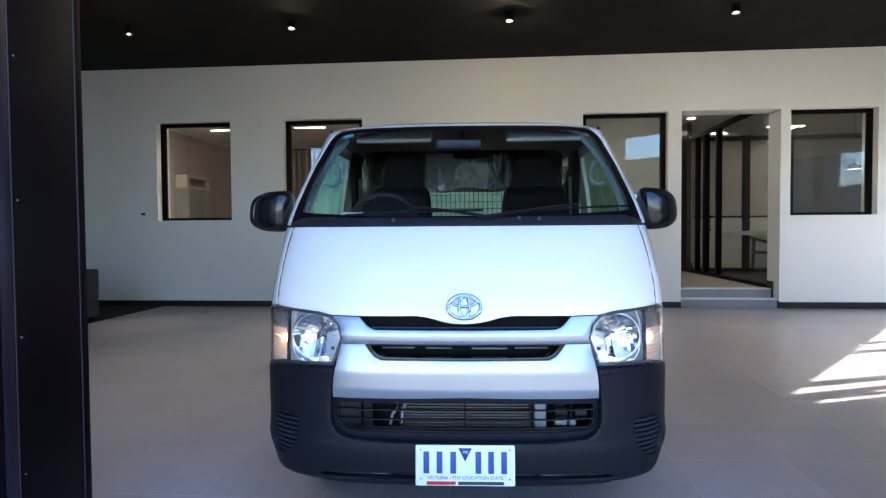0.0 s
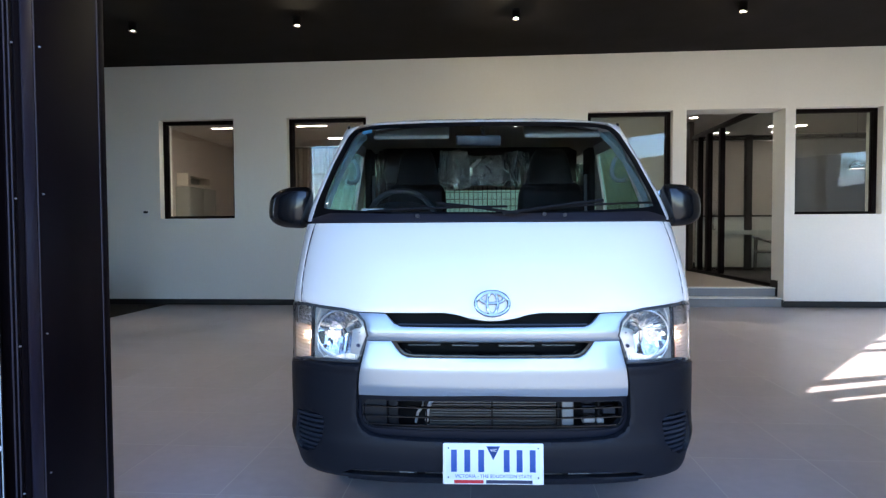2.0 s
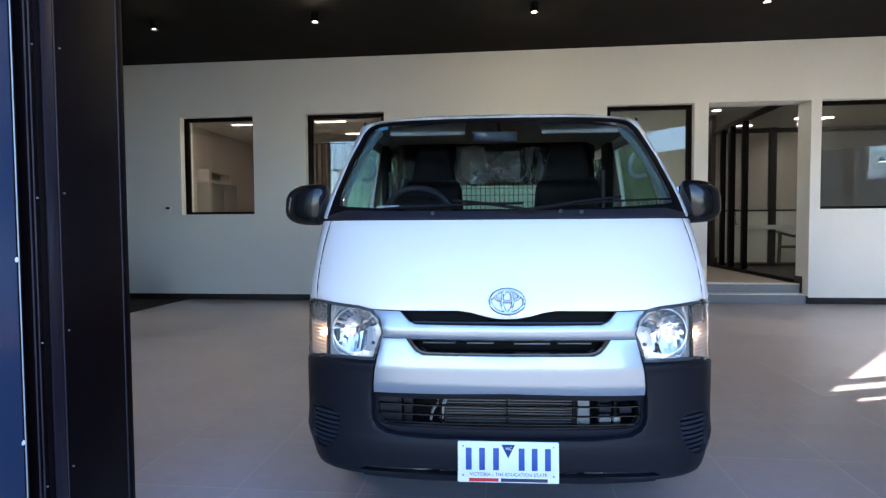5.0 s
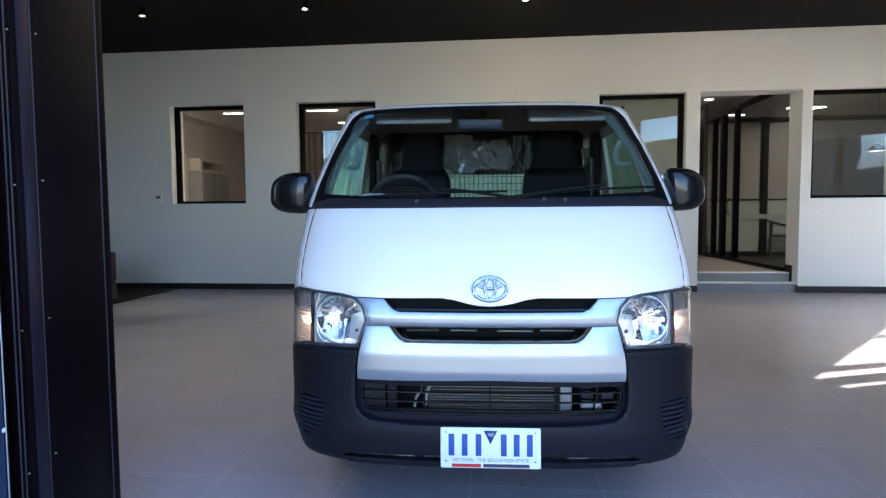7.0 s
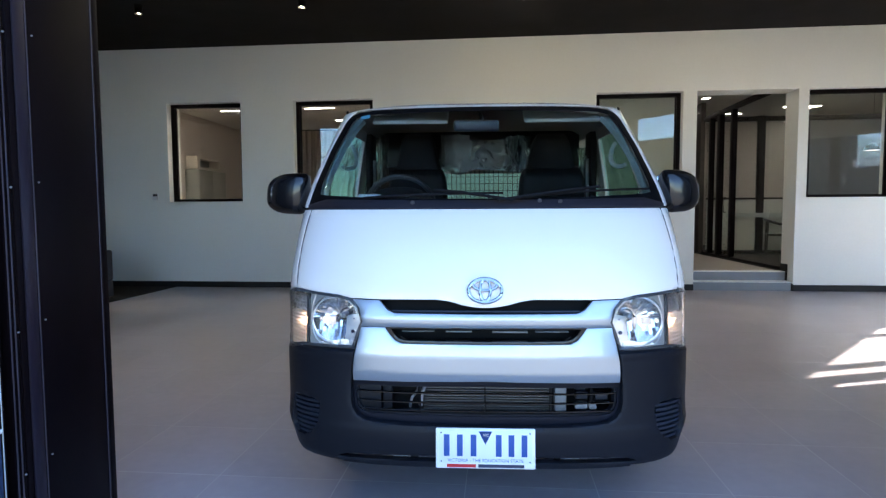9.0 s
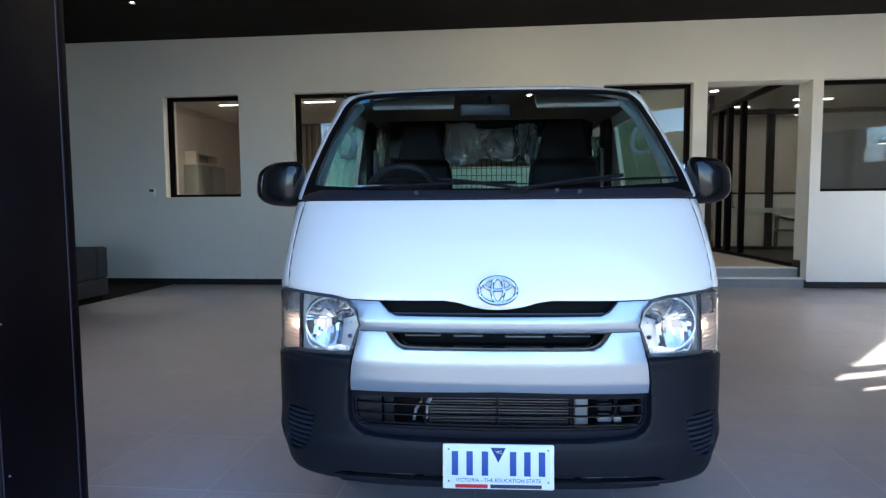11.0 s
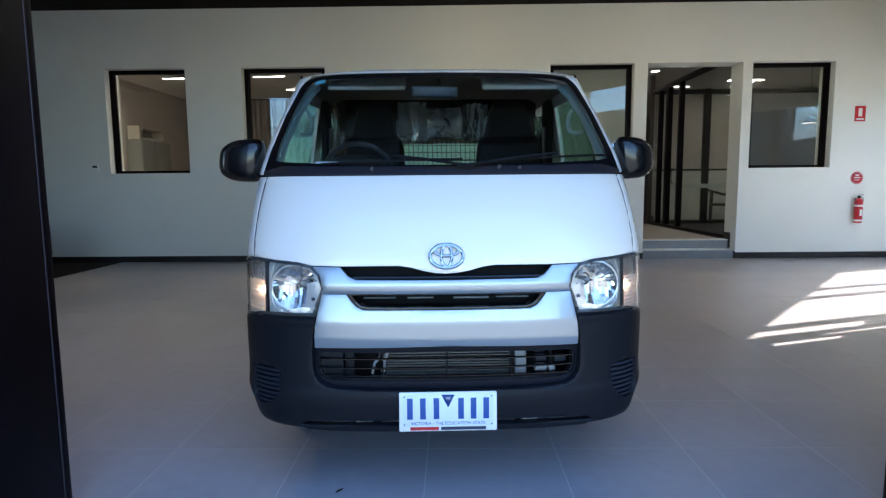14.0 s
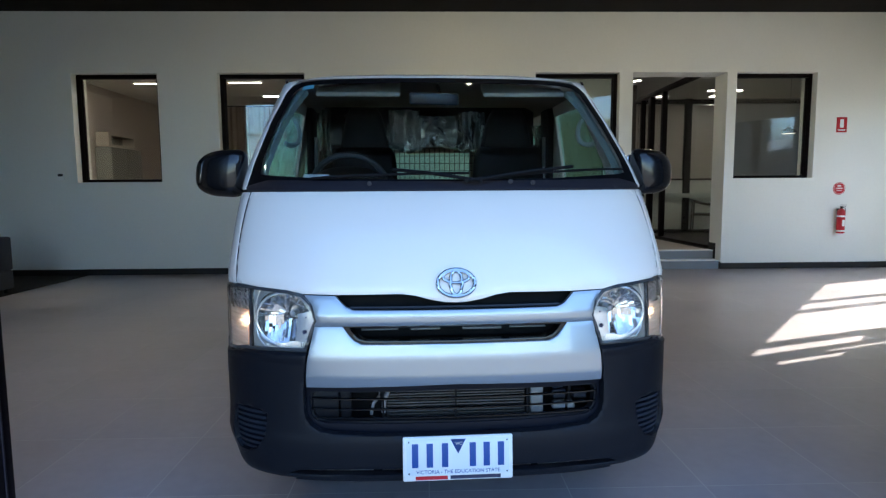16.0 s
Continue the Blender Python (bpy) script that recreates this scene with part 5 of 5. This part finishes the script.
for s in (1, -1):
    part("pillar_trim", front_panel(TRIM if s > 0 else flip(TRIM), -0.022, 0.03, sz=0.03, drop=0.006), M_PILLAR, van, "pale grey pillar trim")
    bm = bmesh.new()
    pts = [(0.680 - 0.024 * math.sin(math.pi * q) ** 0.7 + 0.016 * q, 1.645 - 0.120 * q, 0.040 + 0.052 * math.sin(math.pi * q) ** 0.6) for q in np.linspace(0, 1, 17)]
    tube(bm, [skin_xz(s * x, z, -o) for x, z, o in pts], 0.011, 8)
    part("grab_handle", bm, M_PILLAR, van, "pale grey grab handle")
    v = empty("sun_visor", pose(-0.395 if s < 0 else 0.447, 1.14, 1.808, 26, 0, 0))
    v.parent = van
    part("visor", boxes((-0.21, 0.21, -0.09, 0.07, -0.012, 0.012), bevel=0.010, seg=3), M_VISOR, v, "pale grey visor flap")
rm = empty("rear_view_mirror", pose(-0.028, 0.84, 1.714, 6, 0, 8))
rm.parent = van
part("housing", boxes((-0.118, 0.118, -0.020, 0.012, -0.028, 0.028), bevel=0.012, seg=3), M_MIRBACK, rm, "dark blue-grey mirror back")
bm = bmesh.new()
tube(bm, [(0.03, 0.0, 0.015), (0.032, 0.02, 0.035), (0.03, 0.07, 0.065)], 0.010, 8)
part("stem", bm, M_BLACK, rm)

# cargo barrier: wire mesh; dark header and side sheets added to darken what's behind
bar = empty("cargo_barrier", pose(0, 1.98, 0), "dark wire mesh cargo barrier")
bar.parent = van
part("frame", boxes((-0.76, 0.76, -0.012, 0.012, 1.30, 1.325), (-0.76, 0.76, -0.012, 0.012, 1.575, 1.595), (-0.76, -0.735, -0.012, 0.012, 0.56, 1.64), (0.735, 0.76, -0.012, 0.012, 0.56, 1.64), (-0.76, 0.76, -0.012, 0.012, 0.56, 0.585)), M_MESH, bar, smooth=False)
for k in range(45):
    x = -0.735 + 1.47 * k / 44
    bm = bmesh.new()
    cyl(bm, (x, 0, 0.585), (x, 0, 1.585), 0.0024, 0.0024, 6)
    part("wire", bm, M_MESH, bar)
for k in range(21):
    z = 0.60 + 0.97 * k / 20
    bm = bmesh.new()
    cyl(bm, (-0.735, -0.004, z), (0.735, -0.004, z), 0.0024, 0.0024, 6)
    part("wire", bm, M_MESH, bar)
for s in (1, -1):
    part("side_panel", boxes((min(s * 0.53, s * 0.73), max(s * 0.53, s * 0.73), -0.008, 0.008, 0.59, 1.58), bevel=0.004), M_SEAT, bar)
part("dark_header_sheet", boxes((-0.70, 0.70, -0.006, 0.006, 1.585, 1.84)), M_TRIMBLK, bar, smooth=False)

# dark inner side trim with pillars
for s in (1, -1):
    for y0, y1 in ((1.66, 1.86), (2.95, 4.6)):
        part("side_trim", boxes((s * 0.74 - 0.02, s * 0.74 + 0.02, y0, y1, 0.56, 1.80), bevel=0.012), M_SEAT, van)
    for y0, y1 in ((0.80, 1.66), (1.86, 2.95)):
        part("door_trim", boxes((s * 0.785 - 0.02, s * 0.785 + 0.02, y0, y1, 0.56, 1.262), bevel=0.012), M_SEAT, van)
    bm = bmesh.new()
    tube(bm, [(s * 0.71, 1.72, 1.62), (s * 0.715, 1.72, 1.30), (s * 0.72, 1.72, 1.0)], 0.012, 6)
    part("seat_belt", bm, M_GREYPL, van)
    for k in range(5):
        part("rack_bar", boxes((s * 0.70 - 0.008, s * 0.70 + 0.008, 2.05 + 0.18 * k, 2.085 + 0.18 * k, 1.28, 1.70), bevel=0.003), M_GREYPL, van)

# ---- things in the offices ----
def dining_chair(x, y, rz):
    e = empty("chair", pose(x, y, FLOOR2 + 0.008, 0, 0, rz), "dark stained wooden armchair behind the glass", "chair")
    part("seat", boxes((-0.25, 0.25, -0.24, 0.24, 0.42, 0.47), bevel=0.02, seg=3), M_WOODDK, e)
    for a, b in ((-0.23, -0.22), (0.23, -0.22), (-0.23, 0.22), (0.23, 0.22)):
        bm = bmesh.new()
        cyl(bm, (a * 1.1, b * 1.1, 0), (a, b, 0.66 if b < 0 else 0.74), 0.016, 0.020, 10)
        part("leg", bm, M_WOODDK, e)
    bm = bmesh.new()
    tube(bm, [(-0.25, -0.25, 0.66), (-0.27, 0.0, 0.68), (-0.22, 0.22, 0.75), (0, 0.29, 0.77), (0.22, 0.22, 0.75), (0.27, 0.0, 0.68), (0.25, -0.25, 0.66)], 0.028, 8)
    part("backrest", bm, M_WOODDK, e)


dining_chair(6.27, 13.25, 70)

# long curtain behind the second window
e = empty("curtain", pose(-5.2, 14.6, FLOOR2), "taupe full-height curtain hanging in folds", "curtain")
bm = bmesh.new()
cols = [(0.03 * i, 0.06 * math.sin(i * 1.1) + 0.02 * math.sin(i * 2.7)) for i in range(60)]
lo = [bm.verts.new((a, b, 0.02)) for a, b in cols]
hi = [bm.verts.new((a, b * 0.8, 3.1)) for a, b in cols]
for i in range(59):
    bm.faces.new((lo[i], lo[i + 1], hi[i + 1], hi[i]))
bmesh.ops.solidify(bm, geom=list(bm.faces), thickness=0.004)
part("cloth", bm, M_CURTAIN, e)
part("rail", boxes((-0.05, 1.85, -0.03, 0.03, 3.1, 3.13), bevel=0.004), M_BLACK, e)

# low cabinet and wall niche seen through the first window
e = empty("cabinet", pose(-7.25, 14.0, FLOOR2), "tall grey-green laminate cabinet against the office wall", "cabinet")
part("body", boxes((-0.24, 0.10, -0.62, 0.75, 0.0, 2.06), bevel=0.004), M_CABINET, e)
for k in range(2):
    d = part("door", boxes((0.102, 0.120, -0.61 + 0.68 * k, 0.06 + 0.68 * k, 0.03, 2.04), bevel=0.003), M_CABINET, e)
    part("handle", boxes((0.122, 0.136, -0.02 + 0.10 * k, -0.005 + 0.10 * k, 1.0, 1.2), bevel=0.003), M_BLACK, d)
e = empty("wall_shelf", pose(-7.30, 14.05, 2.37), "beige box niche on the office wall above the cabinet", "shelf")
part("shelf", boxes((-0.18, 0.10, -0.62, 0.62, 0.0, 0.05), (-0.18, 0.10, -0.62, 0.62, 0.25, 0.31), (-0.18, 0.10, -0.62, -0.50, 0.05, 0.25), (-0.18, 0.10, 0.50, 0.62, 0.05, 0.25)), M_BOARD, e, smooth=False)
part("back", boxes((-0.19, -0.181, -0.60, 0.60, 0.02, 0.29)), M_CABINET, e, smooth=False)

# pendant lamp behind the last window
e = empty("pendant_lamp", pose(7.38, 12.0, OC), "dark dome pendant lamp with a warm glow, hanging from the ceiling", "lamp")
bm = bmesh.new()
cyl(bm, (0, 0, -0.001), (0, 0, -1.15), 0.003, 0.003, 8)
part("cord", bm, M_BLACK, e)
bm = bmesh.new()
lathe(bm, [(0.02, -1.14), (0.05, -1.155), (0.11, -1.20), (0.145, -1.26), (0.15, -1.285), (0.142, -1.285), (0.138, -1.262), (0.10, -1.21), (0.01, -1.18)], 28)
part("shade", bm, M_BLACK, e)
bm = bmesh.new()
lathe(bm, [(0.136, -1.272), (0.136, -1.280), (0.01, -1.284)], 28)
part("diffuser", bm, M_GLOW, e, "glowing warm diffuser")


def downlight(x, y):
    e = empty("downlight", pose(x, y, OC), "round recessed corridor downlight, lit", "downlight", "corridor downlights")
    bm = bmesh.new()
    lathe(bm, [(0.10, -0.001), (0.10, -0.008), (0.085, -0.010)], 24)
    part("ring", bm, M_WHITE, e)
    bm = bmesh.new()
    lathe(bm, [(0.084, -0.0105), (0.084, -0.013), (0.01, -0.014)], 24)
    part("lamp", bm, M_PANEL_EMIT, e, "glowing lamp")


for x, y in ((4.60, 13.1), (4.45, 15.0)):
    downlight(x, y)


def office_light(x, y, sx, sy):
    e = empty("ceiling_light", pose(x, y, OC), "recessed rectangular office ceiling light, lit; some are unseen fill", "ceiling light", "office ceiling lights")
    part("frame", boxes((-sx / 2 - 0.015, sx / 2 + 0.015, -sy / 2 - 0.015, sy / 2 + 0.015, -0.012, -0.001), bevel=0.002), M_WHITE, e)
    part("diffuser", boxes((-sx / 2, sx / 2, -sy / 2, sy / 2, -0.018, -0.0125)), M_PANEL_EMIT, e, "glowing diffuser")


# unseen panels at y 10.5-11.2 and (7.40, 14.9) are added room fill
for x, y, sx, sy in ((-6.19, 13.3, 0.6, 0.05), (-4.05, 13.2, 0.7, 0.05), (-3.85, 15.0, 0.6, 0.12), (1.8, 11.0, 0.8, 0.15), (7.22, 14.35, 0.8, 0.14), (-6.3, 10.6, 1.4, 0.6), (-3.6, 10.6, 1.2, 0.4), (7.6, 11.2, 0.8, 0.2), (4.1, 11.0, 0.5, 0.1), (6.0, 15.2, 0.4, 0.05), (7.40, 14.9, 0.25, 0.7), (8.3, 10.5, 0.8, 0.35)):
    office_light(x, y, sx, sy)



# ---- things in the showroom ----
# tile pieces
def tile_mesh():
    bm = boxes((-0.2977, 0.2977, -0.2977, 0.2977, -0.010, 0.0))
    return finish(bm, "tile", M_TILE, True)


tm = tile_mesh()
floor_ob = bpy.data.objects["floor"]
for i in range(-9, 15):
    for j in range(-2, 12):
        cx, cy = -0.069 + 0.6 * i + 0.3, 2.546 + 0.6 * j + 0.3
        if cx < CARPET_X - 0.25 or cy > YW + 0.2:
            continue
        if (Vector((cx, cy, 0)) - SA).dot(SN) > 0.25:
            continue
        t = new("tile", tm)
        t.parent = floor_ob
        t.location = (cx, cy, random.uniform(-0.0002, 0.0002))
        t.rotation_euler = (0, 0, random.choice((0, 1, 2, 3)) * math.pi / 2)


def ceiling_spot(x, y, watts, spread, beam=0):
    e = empty("ceiling_spotlight", pose(x, y, CEIL), "small black surface-mounted cylinder spotlight, lit; some added out of view", "spotlight", "ceiling spotlights")
    bm = bmesh.new()
    lathe(bm, [(0.060, -0.001), (0.060, -0.012), (0.052, -0.014), (0.052, -0.113), (0.046, -0.115), (0.042, -0.095), (0.001, -0.093)], 24)
    part("body", bm, M_VOID, e)
    bm = bmesh.new()
    lathe(bm, [(0.026, -0.094), (0.026, -0.101), (0.001, -0.104)], 20)
    part("lamp", bm, M_SPOT_EMIT, e, "glowing warm lamp")
    for power, cone in ((watts, spread), (beam, 26)):
        if not power:
            continue
        ld = bpy.data.lights.new("spot", 'SPOT' if cone else 'POINT')
        ld.energy, ld.color, ld.shadow_soft_size = power, (1.0, 0.84, 0.53), 0.025
        if cone:
            ld.spot_size, ld.spot_blend = radians(cone), 0.85
        lo = new("lamp_light", ld)
        lo.parent = e
        lo.location = (0, 0, -0.120)
    return e


# lamp at x 6.03 is out of view, added for the right wall
for x, watts, spread in ((-4.73, 0.35, 0), (-2.47, 1.7, 0), (0.40, 5.8, 0), (3.21, 3.8, 0), (6.03, 1.3, 0)):
    ceiling_spot(x, 7.44, watts, spread, 18)
# front row is out of view; outer two are added to warm the floor
for x, watts in ((-3.0, 26), (0.385, 2), (3.21, 10)):
    ceiling_spot(x, 4.05, watts, 100)


def sofa():
    e = empty("sofa", pose(-6.43, 7.42, 0.006), "boxy dark grey fabric sofa on the charcoal carpet", "sofa")
    part("base", boxes((-0.9, 0.9, -0.42, 0.42, 0.06, 0.30), bevel=0.02), M_FABRIC, e)
    part("backrest", boxes((-0.9, 0.9, 0.20, 0.43, 0.30, 0.74), bevel=0.03, seg=3), M_FABRIC, e)
    for a in (-0.9, 0.72):
        part("armrest", boxes((a, a + 0.18, -0.43, 0.20, 0.30, 0.74), bevel=0.03, seg=3), M_FABRIC, e)
    for a in (-0.71, 0.005):
        part("cushion", boxes((a, a + 0.705, -0.42, 0.20, 0.30, 0.45), bevel=0.035, seg=3), M_FABRIC, e)
    for a in (-0.82, 0.82):
        for b in (-0.36, 0.36):
            bm = bmesh.new()
            cyl(bm, (a, b, 0), (a, b, 0.06), 0.02, 0.025, 12)
            part("leg", bm, M_BLACK, e)


sofa()


def extinguisher(x, z):
    e = empty("fire_extinguisher", pose(x, YW - 0.085, z), "red dry powder fire extinguisher on a wall bracket", "fire extinguisher")
    bm = bmesh.new()
    lathe(bm, [(0.050, 0.0), (0.066, 0.006), (0.068, 0.02), (0.068, 0.33), (0.060, 0.37), (0.035, 0.395), (0.022, 0.40)], 28)
    part("cylinder", bm, M_RED, e)
    bm = bmesh.new()
    lathe(bm, [(0.069, 0.265), (0.0692, 0.266), (0.0692, 0.292), (0.069, 0.293)], 28)
    part("band", bm, M_WHITE, e, "white band")
    bm = bmesh.new()
    lathe(bm, [(0.0688, 0.03), (0.0690, 0.031), (0.0690, 0.055), (0.0688, 0.056)], 28)
    part("band", bm, M_WHITE, e, "white band")
    part("label_sheet", boxes((-0.022, 0.022, -0.0695, -0.060, 0.12, 0.22), bevel=0.002), M_WHITE, e, "pale instruction label")
    bm = bmesh.new()
    lathe(bm, [(0.020, 0.40), (0.024, 0.405), (0.024, 0.435), (0.016, 0.44)], 16)
    part("valve", bm, M_BLACK, e)
    bm = boxes((-0.012, 0.012, -0.10, 0.02, 0.455, 0.465), (-0.012, 0.012, -0.09, 0.02, 0.435, 0.443), bevel=0.003)
    part("handle", bm, M_CHROME, e)
    bm = bmesh.new()
    tube(bm, [(0.02, 0, 0.42), (0.062, -0.01, 0.41), (0.074, -0.012, 0.36), (0.073, -0.012, 0.25), (0.070, -0.012, 0.20)], 0.006, 8)
    part("hose", bm, M_BLACK, e)
    e.scale = (0.84, 1.0, 1.0)
    part("bracket", boxes((-0.02, 0.02, 0.05, 0.084, 0.10, 0.40), bevel=0.003), M_BLACK, e)


extinguisher(6.62, 0.575)


def sign_board():
    e = empty("fire_sign", pose(6.60, YW - 0.002, 2.32), "red and white extinguisher location sign on the wall", "sign")
    part("board", boxes((-0.085, 0.085, -0.006, 0, -0.12, 0.12), bevel=0.0015), M_RED, e)
    part("pictogram", boxes((-0.03, 0.03, -0.0075, -0.0055, -0.045, 0.085)), M_WHITE, e, "white pictogram shape")
    part("bar", boxes((-0.062, 0.062, -0.0075, -0.0055, -0.095, -0.075)), M_WHITE, e)
    e = empty("disc_sign", pose(6.62, YW - 0.002, 1.30), "round red and white safety disc on the wall", "sign")
    bm = bmesh.new()
    cyl(bm, (0, 0, 0), (0, -0.005, 0), 0.10, 0.10, 32)
    part("disc", bm, M_RED, e)
    bm = bmesh.new()
    ring = [(0.088 * math.cos(2 * math.pi * k / 32), -0.0055, 0.088 * math.sin(2 * math.pi * k / 32)) for k in range(32)]
    tube(bm, ring, 0.003, 6, True)
    part("ring", bm, M_WHITE, e)
    part("bar", boxes((-0.055, 0.055, -0.0065, -0.0045, -0.005, 0.012)), M_WHITE, e)
    part("bar", boxes((-0.045, 0.045, -0.0065, -0.0045, -0.04, -0.028)), M_WHITE, e)
    part("bar", boxes((-0.03, 0.03, -0.0065, -0.0045, 0.03, 0.055)), M_WHITE, e)


sign_board()

e = empty("thermostat", pose(-5.80, YW - 0.002, 1.57), "small white wall thermostat with a dark display", "thermostat")
part("housing", boxes((-0.055, 0.055, -0.022, 0, -0.06, 0.05), bevel=0.005), M_WHITE, e)
part("display", boxes((-0.040, 0.040, -0.0235, -0.021, 0.0, 0.040), bevel=0.001), M_DASHG, e)

e = empty("dry_leaf", pose(-0.415, 2.155, 0.001, 0, 0, 35), "small curled dark dry leaf on the tiles", "leaf")
bm = bmesh.new()
rows = []
for i in range(9):
    u = i / 8
    wv = 0.007 * math.sin(math.pi * min(1, u * 1.05)) + 0.0008
    rows.append([bm.verts.new((0.034 * (u - 0.5), wv * k, 0.002 + 0.006 * u * u + 0.004 * abs(k))) for k in (-1, 0, 1)])
for ra, rb in zip(rows, rows[1:]):
    for k in range(2):
        bm.faces.new((ra[k], ra[k + 1], rb[k + 1], rb[k]))
bmesh.ops.solidify(bm, geom=list(bm.faces), thickness=0.0006)
part("blade", bm, M_WOODDK, e)
